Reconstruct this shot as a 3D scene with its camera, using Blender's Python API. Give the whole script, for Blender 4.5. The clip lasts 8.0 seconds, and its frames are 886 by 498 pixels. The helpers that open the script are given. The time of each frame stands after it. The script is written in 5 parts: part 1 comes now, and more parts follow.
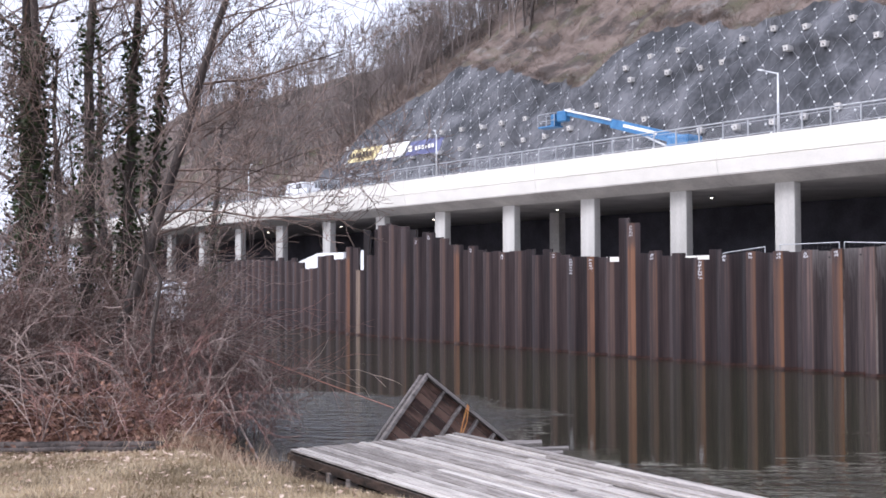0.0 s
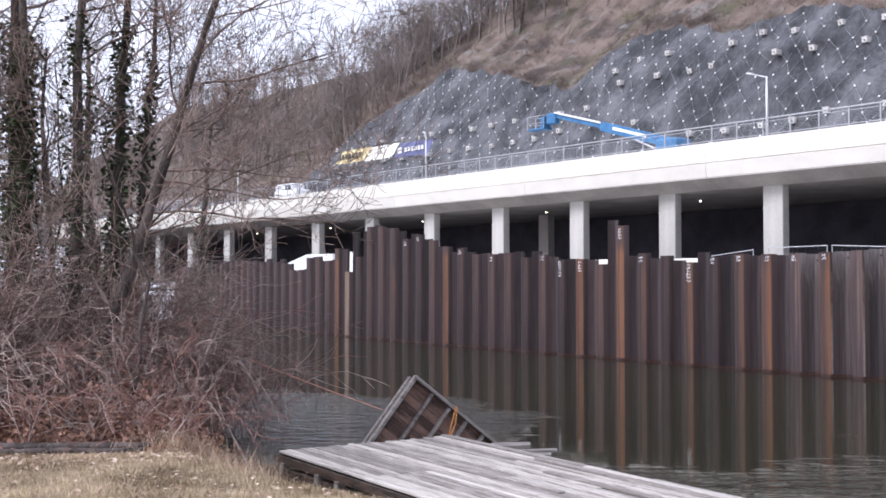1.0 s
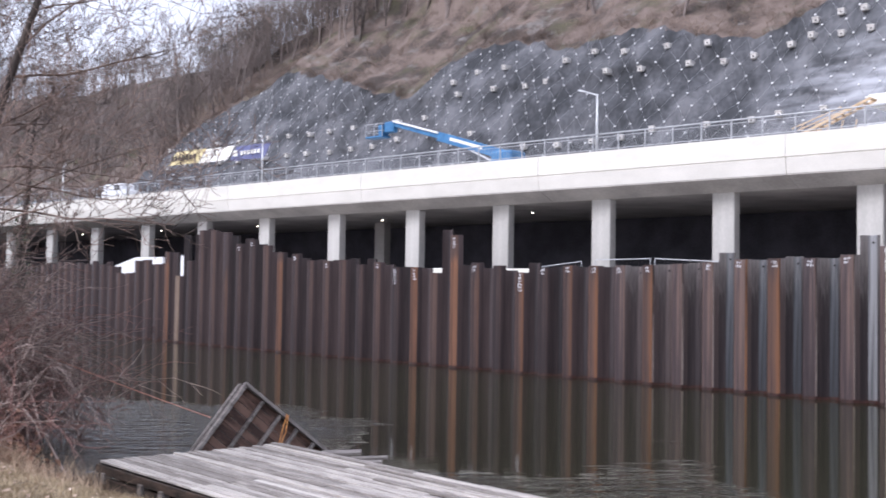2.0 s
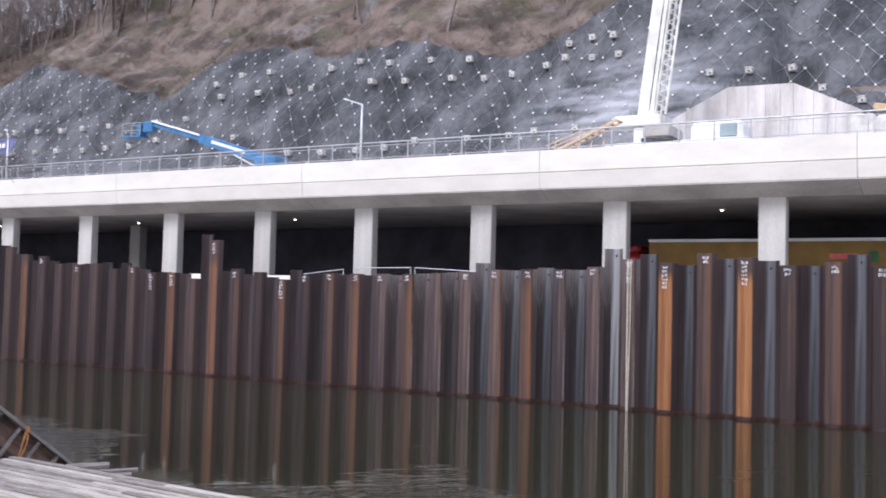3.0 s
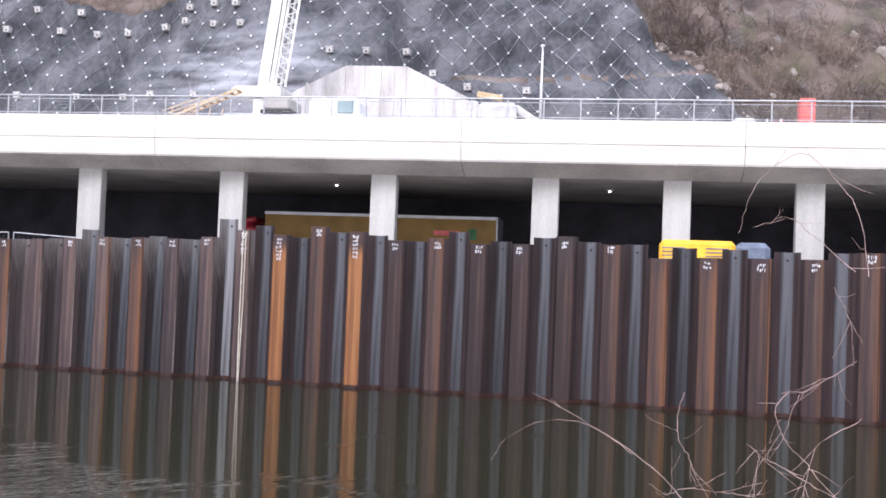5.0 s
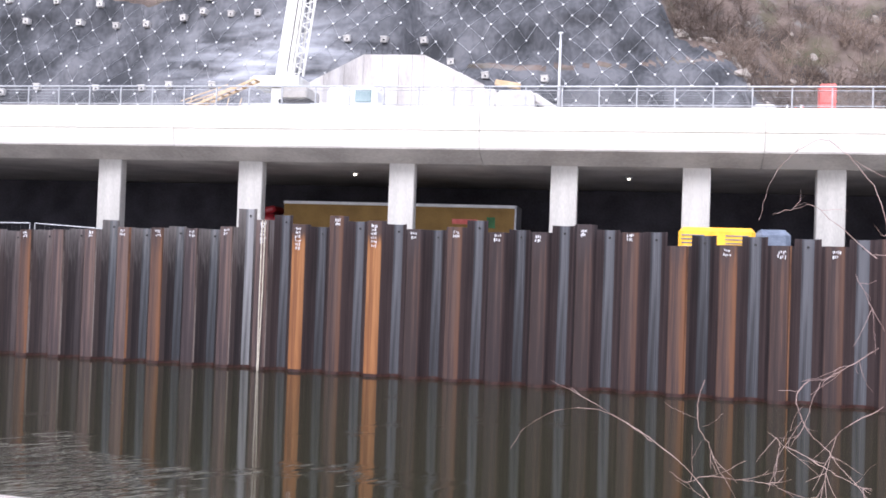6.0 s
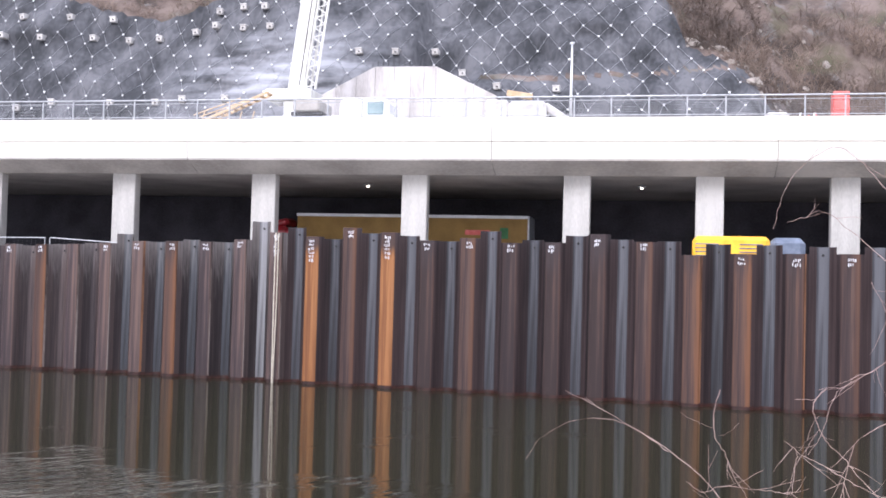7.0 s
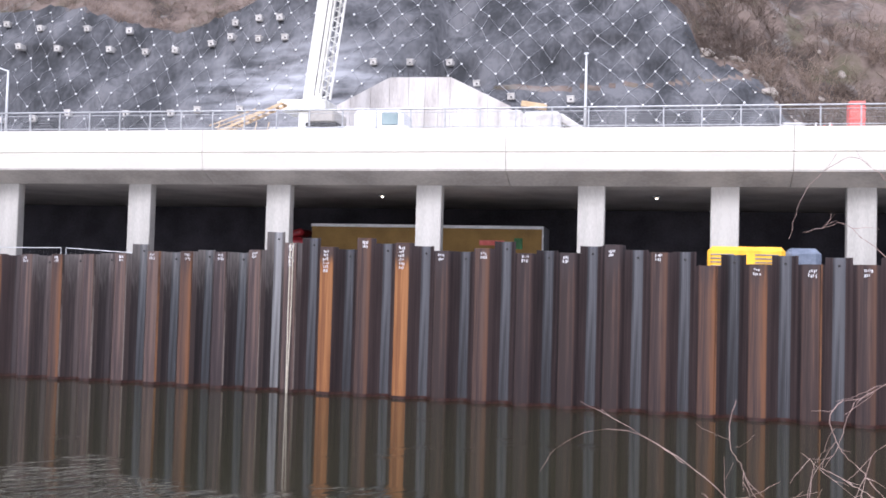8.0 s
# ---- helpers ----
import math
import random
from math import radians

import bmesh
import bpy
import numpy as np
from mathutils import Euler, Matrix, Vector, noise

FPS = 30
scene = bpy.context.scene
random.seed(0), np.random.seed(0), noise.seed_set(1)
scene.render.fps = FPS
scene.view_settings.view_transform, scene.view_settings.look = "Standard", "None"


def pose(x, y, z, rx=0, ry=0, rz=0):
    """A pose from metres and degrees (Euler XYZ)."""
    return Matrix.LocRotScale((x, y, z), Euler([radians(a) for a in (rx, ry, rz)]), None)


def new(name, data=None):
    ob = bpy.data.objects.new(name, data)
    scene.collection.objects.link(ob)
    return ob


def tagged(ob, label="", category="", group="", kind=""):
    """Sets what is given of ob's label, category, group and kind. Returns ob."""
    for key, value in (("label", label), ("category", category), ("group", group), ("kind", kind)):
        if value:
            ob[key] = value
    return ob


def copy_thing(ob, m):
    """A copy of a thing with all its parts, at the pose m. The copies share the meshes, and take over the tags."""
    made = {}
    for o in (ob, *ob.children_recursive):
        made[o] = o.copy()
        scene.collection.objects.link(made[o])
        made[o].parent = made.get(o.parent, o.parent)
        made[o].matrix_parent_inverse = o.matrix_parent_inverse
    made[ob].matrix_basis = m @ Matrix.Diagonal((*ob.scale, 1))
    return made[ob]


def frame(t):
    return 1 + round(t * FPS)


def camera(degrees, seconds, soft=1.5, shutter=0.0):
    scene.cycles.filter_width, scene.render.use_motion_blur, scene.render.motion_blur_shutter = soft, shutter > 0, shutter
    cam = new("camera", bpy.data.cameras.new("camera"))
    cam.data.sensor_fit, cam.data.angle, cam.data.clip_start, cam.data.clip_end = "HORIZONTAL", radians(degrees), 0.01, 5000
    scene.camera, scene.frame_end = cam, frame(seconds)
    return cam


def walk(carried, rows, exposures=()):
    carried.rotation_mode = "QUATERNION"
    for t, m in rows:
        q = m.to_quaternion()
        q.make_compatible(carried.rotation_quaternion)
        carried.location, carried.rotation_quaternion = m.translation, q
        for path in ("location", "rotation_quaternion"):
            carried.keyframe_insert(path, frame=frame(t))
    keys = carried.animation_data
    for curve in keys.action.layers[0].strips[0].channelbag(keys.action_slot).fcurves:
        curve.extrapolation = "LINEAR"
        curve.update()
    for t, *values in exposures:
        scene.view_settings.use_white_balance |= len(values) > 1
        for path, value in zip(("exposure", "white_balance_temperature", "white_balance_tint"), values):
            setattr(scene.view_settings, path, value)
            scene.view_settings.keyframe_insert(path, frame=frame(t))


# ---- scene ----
cam = camera(44.85, 8.0, soft=1.7, shutter=0.2)
# hand-held pan from the lawn: time, yaw, pitch, roll
PAN = [
    (0.0, 0.098, 1.704, 0.160), (0.5, -0.074, 1.840, 0.168), (1.0, -0.487, 1.802, -0.041), (1.2, -1.301, 1.854, -0.153),
    (2.3, -13.382, 2.501, -1.233), (2.5, -16.152, 2.622, -1.374), (3.0, -21.980, 2.928, -1.481), (3.5, -27.768, 2.742, -2.145),
    (4.0, -34.575, 2.511, -2.532), (4.5, -40.522, 2.242, -2.276), (4.7, -42.469, 2.191, -2.258), (6.0, -41.352, 1.409, -2.007),
    (6.5, -41.265, 1.609, -1.714), (7.0, -40.629, 1.978, -1.542), (7.5, -40.411, 2.247, -1.574), (8.0, -39.870, 2.510, -1.596),
]
EYE, ARM, REACH = 3.4, 0.12, 42.0


def held(yaw, pitch, roll):
    a = radians(-yaw)
    swing = math.degrees(ARM * math.sin(a) / REACH)
    return pose(ARM * math.sin(a), ARM * (math.cos(a) - 1), EYE, 90 + pitch, roll, yaw + swing)


walk(cam, [(t, held(yaw, pitch, roll)) for t, yaw, pitch, roll in PAN], exposures=[(0.0, 0.8, 5800, 17), (1.2, 0.8, 5800, 17), (2.5, 0.64, 5800, 17), (3.5, 0.61, 5800, 17), (4.5, 0.78, 5850, 18), (6.0, 1.09, 5850, 18), (7.0, 1.05, 5850, 18), (8.0, 0.92, 5850, 18)])

# ---- light: bright overcast winter day ----
world = bpy.data.worlds.new("overcast_sky")
scene.world = world
world.use_nodes = True
wt = world.node_tree
sky = wt.nodes.new("ShaderNodeTexSky")
sky.sky_type, sky.sun_disc = "NISHITA", False
sky.sun_elevation, sky.sun_rotation = radians(42), radians(244)
sky.air_density, sky.dust_density, sky.ozone_density = 1.0, 6.0, 1.0
cover = wt.nodes.new("ShaderNodeMixRGB")
cover.inputs[0].default_value = 0.75
cover.inputs[2].default_value = (10.0, 10.2, 10.8, 1)
wt.links.new(sky.outputs[0], cover.inputs[1])
wt.links.new(cover.outputs[0], wt.nodes["Background"].inputs[0])
wt.nodes["Background"].inputs[1].default_value = 0.09
sun = new("sun", bpy.data.lights.new("sun", "SUN"))
sun.data.energy, sun.data.angle, sun.data.color = 1.6, radians(24), (1.0, 0.97, 0.93)
SUN_HIGH, SUN_FROM = 42, 244
sun.matrix_world = pose(0, 0, 60, 90 - SUN_HIGH, 0, 180 - SUN_FROM)


# ---- materials ----
def material(name, dark, light, rough=0.8, scale=3.0, bump=0.3, metal=0.0, stretch=(1, 1, 1), per=0.0, fine=14.0, stain=0.35, specular=0.4, tint=None):
    m = bpy.data.materials.new(name)
    m.use_nodes = True
    nt = m.node_tree
    N, L = nt.nodes, nt.links
    b = N["Principled BSDF"]
    co = N.new("ShaderNodeTexCoord")
    mp = N.new("ShaderNodeMapping")
    mp.inputs["Scale"].default_value = stretch
    L.new(co.outputs["Object"], mp.inputs[0])
    n1, n2 = N.new("ShaderNodeTexNoise"), N.new("ShaderNodeTexNoise")
    for n, s, d in ((n1, scale, 5), (n2, scale * fine, 3)):
        n.inputs["Scale"].default_value, n.inputs["Detail"].default_value = s, d
        L.new(mp.outputs[0], n.inputs["Vector"])
    add = N.new("ShaderNodeMath")
    add.operation = "MULTIPLY_ADD"
    L.new(n1.outputs[0], add.inputs[0])
    add.inputs[1].default_value = 1 + stain * 2
    sc = N.new("ShaderNodeMath")
    sc.operation = "MULTIPLY_ADD"
    L.new(n2.outputs[0], sc.inputs[0])
    sc.inputs[1].default_value, sc.inputs[2].default_value = 0.7, -0.35 - stain
    L.new(sc.outputs[0], add.inputs[2])
    last = add
    if per:
        oi = N.new("ShaderNodeObjectInfo")
        pm = N.new("ShaderNodeMath")
        pm.operation = "MULTIPLY_ADD"
        L.new(oi.outputs["Random"], pm.inputs[0])
        pm.inputs[1].default_value = per
        sub = N.new("ShaderNodeMath")
        sub.operation = "ADD"
        sub.inputs[1].default_value = -per / 2
        L.new(last.outputs[0], sub.inputs[0])
        L.new(sub.outputs[0], pm.inputs[2])
        last = pm
    ramp = N.new("ShaderNodeValToRGB")
    ramp.color_ramp.elements[0].color, ramp.color_ramp.elements[1].color = (*dark, 1), (*light, 1)
    ramp.color_ramp.elements[0].position, ramp.color_ramp.elements[1].position = 0.2, 0.8
    if tint:
        e = ramp.color_ramp.elements.new(0.5)
        e.color = (*tint, 1)
    L.new(last.outputs[0], ramp.inputs[0])
    L.new(ramp.outputs[0], b.inputs["Base Color"])
    b.inputs["Roughness"].default_value, b.inputs["Metallic"].default_value = rough, metal
    b.inputs["Specular IOR Level"].default_value = specular
    if bump:
        bp = N.new("ShaderNodeBump")
        bp.inputs["Strength"].default_value, bp.inputs["Distance"].default_value = bump, 0.05
        L.new(add.outputs[0], bp.inputs["Height"])
        L.new(bp.outputs[0], b.inputs["Normal"])
    return m


M_CONC = material("light_concrete", (0.61, 0.588, 0.535), (0.7, 0.674, 0.618), 0.85, 0.5, 0.12, stretch=(1, 1, 2.5), per=0.2, stain=0.2)
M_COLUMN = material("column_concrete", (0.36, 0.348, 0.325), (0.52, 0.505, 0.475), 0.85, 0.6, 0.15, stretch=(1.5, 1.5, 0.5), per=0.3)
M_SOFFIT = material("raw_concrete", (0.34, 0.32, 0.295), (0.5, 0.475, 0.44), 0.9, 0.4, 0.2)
# near-black colour stands in for the deep shade inside the gallery
M_TUNNEL = material("shaded_gallery_interior", (0.045, 0.043, 0.052), (0.09, 0.086, 0.1), 0.95, 0.5, 0.2)
STEEL = (4.5, 4.5, 0.11)
M_RUST = material("brown_rusted_steel", (0.03, 0.021, 0.022), (0.1, 0.06, 0.048), 0.6, 1.2, 0.25, 0.2, STEEL, per=0.5, fine=5, tint=(0.052, 0.033, 0.031))
# darker copy for the webs: the troughs' shade is put into the colour
M_WEB = material("shaded_pile_web", (0.02, 0.0145, 0.0155), (0.068, 0.047, 0.046), 0.6, 1.2, 0.2, 0.2, STEEL, per=0.5, fine=5, tint=(0.043, 0.0295, 0.0295))
M_DEEP = material("orange_brown_steel", (0.07, 0.034, 0.024), (0.21, 0.1, 0.055), 0.72, 1.1, 0.25, 0.1, STEEL, per=0.2, fine=5, tint=(0.13, 0.062, 0.037))
M_ORANGE = material("orange_rusted_steel", (0.16, 0.066, 0.03), (0.36, 0.165, 0.065), 0.75, 1.0, 0.25, 0.1, (4, 4, 0.16), per=0.2, fine=5, tint=(0.25, 0.105, 0.04))
M_MIDRUST = material("mid_rusted_steel", (0.036, 0.024, 0.023), (0.125, 0.066, 0.045), 0.68, 1.2, 0.25, 0.15, STEEL, per=0.5, fine=5, tint=(0.07, 0.042, 0.036))
M_BLUE = material("blue_grey_steel", (0.03, 0.0295, 0.033), (0.122, 0.124, 0.138), 0.5, 1.0, 0.2, 0.3, STEEL, per=0.5, fine=5, tint=(0.058, 0.0585, 0.066))
# recessed pans likewise darkened for the shade between the front pans
M_RECESS = material("shaded_recess_steel", (0.018, 0.0155, 0.0175), (0.078, 0.061, 0.062), 0.52, 1.2, 0.2, 0.3, STEEL, per=0.6, fine=5, tint=(0.035, 0.0285, 0.031))


def topped(m, colour, z0, z1, most):
    """Mill scale or scraped film on the upper end of a pile, its lower edge ragged."""
    nt = m.node_tree
    N, L = nt.nodes, nt.links
    b = N["Principled BSDF"]
    old = b.inputs["Base Color"].links[0].from_socket
    co, sep, mp, noi = N.new("ShaderNodeTexCoord"), N.new("ShaderNodeSeparateXYZ"), N.new("ShaderNodeMapping"), N.new("ShaderNodeTexNoise")
    L.new(co.outputs["Object"], sep.inputs[0])
    mp.inputs["Scale"].default_value = (9, 9, 0.8)
    L.new(co.outputs["Object"], mp.inputs[0])
    L.new(mp.outputs[0], noi.inputs["Vector"])
    noi.inputs["Scale"].default_value, noi.inputs["Detail"].default_value = 1.6, 4
    ma = N.new("ShaderNodeMath")
    ma.operation = "MULTIPLY_ADD"
    ma.inputs[1].default_value = (z1 - z0) * 1.6
    L.new(noi.outputs[0], ma.inputs[0])
    L.new(sep.outputs[2], ma.inputs[2])
    mr = N.new("ShaderNodeMapRange")
    mr.interpolation_type = "SMOOTHSTEP"
    mr.inputs["From Min"].default_value, mr.inputs["From Max"].default_value = z0 + (z1 - z0) * 0.8, z1 + (z1 - z0) * 0.8
    mr.inputs["To Max"].default_value = most
    L.new(ma.outputs[0], mr.inputs[0])
    mx = N.new("ShaderNodeMixRGB")
    mx.inputs[2].default_value = (*colour, 1)
    L.new(mr.outputs[0], mx.inputs[0])
    L.new(old, mx.inputs[1])
    L.new(mx.outputs[0], b.inputs["Base Color"])
    return m


def edged(m, colour, most):
    """Fresh rust down one side of a pile's pan, stronger on some piles than on others."""
    nt = m.node_tree
    N, L = nt.nodes, nt.links
    b = N["Principled BSDF"]
    old = b.inputs["Base Color"].links[0].from_socket
    co, sep, mp, noi, oi = N.new("ShaderNodeTexCoord"), N.new("ShaderNodeSeparateXYZ"), N.new("ShaderNodeMapping"), N.new("ShaderNodeTexNoise"), N.new("ShaderNodeObjectInfo")
    L.new(co.outputs["Object"], sep.inputs[0])
    mp.inputs["Scale"].default_value = (5, 5, 0.35)
    L.new(co.outputs["Object"], mp.inputs[0])
    L.new(mp.outputs[0], noi.inputs["Vector"])
    noi.inputs["Scale"].default_value, noi.inputs["Detail"].default_value = 1.5, 4
    wob = N.new("ShaderNodeMath")
    wob.operation = "MULTIPLY_ADD"
    wob.inputs[1].default_value = 0.16
    L.new(noi.outputs[0], wob.inputs[0])
    L.new(sep.outputs[0], wob.inputs[2])
    side = N.new("ShaderNodeMapRange")
    side.interpolation_type = "SMOOTHSTEP"
    side.inputs["From Min"].default_value, side.inputs["From Max"].default_value = 0.15, 0.25
    L.new(wob.outputs[0], side.inputs[0])
    some = N.new("ShaderNodeMapRange")
    some.inputs["From Min"].default_value, some.inputs["From Max"].default_value = 0.3, 0.75
    some.inputs["To Max"].default_value = most
    L.new(oi.outputs["Random"], some.inputs[0])
    both = N.new("ShaderNodeMath")
    both.operation = "MULTIPLY"
    L.new(side.outputs[0], both.inputs[0])
    L.new(some.outputs[0], both.inputs[1])
    mx = N.new("ShaderNodeMixRGB")
    mx.inputs[2].default_value = (*colour, 1)
    L.new(both.outputs[0], mx.inputs[0])
    L.new(old, mx.inputs[1])
    L.new(mx.outputs[0], b.inputs["Base Color"])
    return m


M_RUSTFAR = M_RUST.copy()
edged(M_RUST, (0.15, 0.07, 0.038), 0.55)
edged(M_MIDRUST, (0.2, 0.088, 0.04), 0.7)
topped(M_DEEP, (0.05, 0.038, 0.04), 4.6, 5.2, 0.7)
topped(M_ORANGE, (0.05, 0.038, 0.04), 4.25, 4.7, 0.9)
topped(M_MIDRUST, (0.05, 0.038, 0.04), 3.7, 4.8, 0.8)
M_RUSTPALE = topped(material("scraped_rusted_steel", (0.038, 0.028, 0.03), (0.15, 0.098, 0.082), 0.55, 1.2, 0.25, 0.2, STEEL, per=0.5, fine=5, tint=(0.066, 0.047, 0.048)), (0.15, 0.128, 0.13), 3.6, 5.5, 0.4)
M_BLUEPALE = topped(material("scraped_blue_steel", (0.04, 0.041, 0.046), (0.16, 0.165, 0.18), 0.45, 1.0, 0.2, 0.35, STEEL, per=0.5, fine=5, tint=(0.078, 0.082, 0.092)), (0.22, 0.215, 0.215), 3.2, 5.5, 0.6)
# the same shade-darkened base colours, under a pale scraped top
M_RECESSPALE = topped(material("scraped_shaded_recess", (0.026, 0.021, 0.023), (0.11, 0.084, 0.08), 0.5, 1.2, 0.2, 0.3, STEEL, per=0.6, fine=5, tint=(0.05, 0.04, 0.042)), (0.22, 0.195, 0.19), 3.2, 5.6, 0.65)
M_WEBPALE = topped(material("scraped_shaded_web", (0.022, 0.017, 0.018), (0.085, 0.063, 0.06), 0.55, 1.2, 0.2, 0.25, STEEL, per=0.6, fine=5, tint=(0.045, 0.035, 0.036)), (0.24, 0.215, 0.205), 2.6, 5.6, 0.7)
M_WORN = material("worn_bright_edge", (0.07, 0.052, 0.046), (0.4, 0.33, 0.29), 0.5, 1.2, 0.1, 0.3, (2, 2, 0.25), per=0.5, stain=0.7)
M_RUSTEDGE = material("orange_rust_edge", (0.1, 0.05, 0.03), (0.33, 0.16, 0.08), 0.7, 1.2, 0.1, 0.1, (2, 2, 0.3), per=0.5, stain=0.7)
M_BRIGHT = material("bright_scaled_steel", (0.06, 0.06, 0.065), (0.32, 0.32, 0.33), 0.45, 1.0, 0.2, 0.3, STEEL, fine=5, stain=0.5)
M_PALE = material("pale_streaked_steel", (0.1, 0.068, 0.05), (0.26, 0.19, 0.14), 0.6, 1.6, 0.2, 0.2, (2.2, 2.2, 0.1), fine=6)
M_WETRUST = material("wet_rust_band", (0.012, 0.007, 0.006), (0.06, 0.022, 0.017), 0.5, 4.0, 0.3)
M_CHALK = material("white_chalk_paint", (0.5, 0.5, 0.52), (0.8, 0.8, 0.82), 0.9, 9.0, 0)
M_ROCK = material("dark_netted_rock", (0.031, 0.033, 0.037), (0.135, 0.136, 0.146), 0.9, 0.4, 1.0, fine=9, stain=0.42, stretch=(1, 1, 0.4), tint=(0.075, 0.077, 0.085))
M_HILL = material("dry_hillside", (0.055, 0.043, 0.037), (0.175, 0.135, 0.115), 0.95, 0.3, 1.0, fine=9, stain=0.8, tint=(0.12, 0.09, 0.076))
M_NET = material("galvanised_wire", (0.32, 0.33, 0.35), (0.5, 0.51, 0.53), 0.5, 2.0, 0, 0.4)
M_PLATE = material("pale_anchor_plate", (0.6, 0.6, 0.6), (0.82, 0.82, 0.82), 0.6, 2.0, 0)
M_BLOCK = material("anchor_concrete", (0.42, 0.4, 0.38), (0.64, 0.62, 0.59), 0.9, 2.0, 0.2, per=0.3)
M_DARK = material("black_steel", (0.01, 0.01, 0.01), (0.03, 0.03, 0.03), 0.5, 3.0, 0.1)
M_GALV = material("galvanised_steel", (0.34, 0.35, 0.36), (0.5, 0.51, 0.53), 0.45, 4.0, 0.05, 0.5)
M_GRASS = material("winter_lawn", (0.14, 0.105, 0.068), (0.44, 0.345, 0.235), 0.95, 1.1, 0.8, fine=22, stain=0.5, tint=(0.3, 0.225, 0.15))
M_BANK = material("leaf_littered_bank", (0.075, 0.052, 0.04), (0.27, 0.175, 0.125), 0.95, 1.6, 0.9, fine=12, stain=0.6)
M_DOCK = material("weathered_grey_plank", (0.2, 0.178, 0.16), (0.5, 0.46, 0.42), 0.8, 1.6, 0.4, stretch=(1.2, 9, 9), per=0.6, fine=5, stain=0.15, tint=(0.32, 0.29, 0.265))
M_DOCKNEW = material("paler_replaced_plank", (0.36, 0.33, 0.3), (0.62, 0.58, 0.53), 0.8, 1.6, 0.4, stretch=(1.2, 9, 9), per=0.5, fine=5, stain=0.15)
M_DARKWOOD = material("dark_timber", (0.02, 0.016, 0.013), (0.09, 0.06, 0.045), 0.7, 2.5, 0.5, stretch=(1, 4, 4), fine=5)
M_BARK = material("grey_brown_bark", (0.032, 0.026, 0.024), (0.12, 0.097, 0.086), 0.95, 3.0, 0.8, stretch=(2, 2, 0.4), fine=6)
M_TWIG = material("brown_bare_twig", (0.1, 0.075, 0.065), (0.38, 0.28, 0.235), 0.9, 1.4, 0.0, per=0.4, stain=0.7)
M_TWIGRED = material("reddish_bare_twig", (0.1, 0.055, 0.048), (0.32, 0.18, 0.15), 0.9, 1.4, 0.0, per=0.4, stain=0.7)
M_FARTWIG = material("distant_bare_branch", (0.085, 0.071, 0.064), (0.24, 0.2, 0.182), 0.95, 0.2, 0.0, per=0.4, stain=0.7)
M_IVY = material("dark_ivy_leaf", (0.012, 0.02, 0.008), (0.06, 0.085, 0.03), 0.6, 4.0, 0.0, stain=0.6)
M_LITTER = material("fallen_leaf", (0.12, 0.06, 0.04), (0.4, 0.23, 0.16), 0.9, 5.0, 0.0, per=0.6, stain=0.8)

# olive growth and grey rubble in patches on the dry slope
hn, hl = M_HILL.node_tree.nodes, M_HILL.node_tree.links
hb = hn["Principled BSDF"]
hc = hn.new("ShaderNodeTexCoord")
for size, seed, lo, hi, tone in ((0.22, 3.0, 0.52, 0.66, (0.085, 0.082, 0.045, 1)), (0.35, 9.0, 0.56, 0.68, (0.2, 0.19, 0.18, 1)), (0.16, 5.0, 0.56, 0.72, (0.05, 0.042, 0.038, 1))):
    shift = hn.new("ShaderNodeMapping")
    shift.inputs["Location"].default_value = (seed, seed * 2, seed)
    hl.new(hc.outputs["Object"], shift.inputs[0])
    hx = hn.new("ShaderNodeTexNoise")
    hx.inputs["Scale"].default_value, hx.inputs["Detail"].default_value = size, 7
    hx.inputs["Roughness"].default_value = 0.65
    hl.new(shift.outputs[0], hx.inputs["Vector"])
    hr = hn.new("ShaderNodeMapRange")
    hr.inputs["From Min"].default_value, hr.inputs["From Max"].default_value = lo, hi
    hr.inputs["To Max"].default_value = 0.85
    hl.new(hx.outputs[0], hr.inputs[0])
    hm = hn.new("ShaderNodeMixRGB")
    hm.inputs[2].default_value = tone
    hl.new(hr.outputs[0], hm.inputs[0])
    hl.new(hb.inputs["Base Color"].links[0].from_socket, hm.inputs[1])
    hl.new(hm.outputs[0], hb.inputs["Base Color"])

# pale shotcrete dust blown over the rock beside the crane
rn, rl = M_ROCK.node_tree.nodes, M_ROCK.node_tree.links
rb = rn["Principled BSDF"]
old = rb.inputs["Base Color"].links[0].from_socket
rc = rn.new("ShaderNodeTexCoord")
rm = rn.new("ShaderNodeMapping")
rm.inputs["Scale"].default_value = (0.62, 0.6, 1.0)
rl.new(rc.outputs["Object"], rm.inputs[0])
rd = rn.new("ShaderNodeVectorMath")
rd.operation = "DISTANCE"
rd.inputs[1].default_value = (-27.5 * 0.62, 73.5 * 0.6, 18.0)
rl.new(rm.outputs[0], rd.inputs[0])
rr = rn.new("ShaderNodeMapRange")
rr.interpolation_type = "SMOOTHSTEP"
rr.inputs["From Min"].default_value, rr.inputs["From Max"].default_value = 0.5, 7.5
rr.inputs["To Min"].default_value, rr.inputs["To Max"].default_value = 0.95, 0.0
rl.new(rd.outputs["Value"], rr.inputs[0])
rx = rn.new("ShaderNodeTexNoise")
rx.inputs["Scale"].default_value, rx.inputs["Detail"].default_value = 0.5, 6
rs = rn.new("ShaderNodeMapping")
rs.inputs["Rotation"].default_value = (0, radians(35), 0)
rs.inputs["Scale"].default_value = (0.5, 1, 2.4)
rl.new(rc.outputs["Object"], rs.inputs[0])
rl.new(rs.outputs[0], rx.inputs["Vector"])
rq = rn.new("ShaderNodeMapRange")
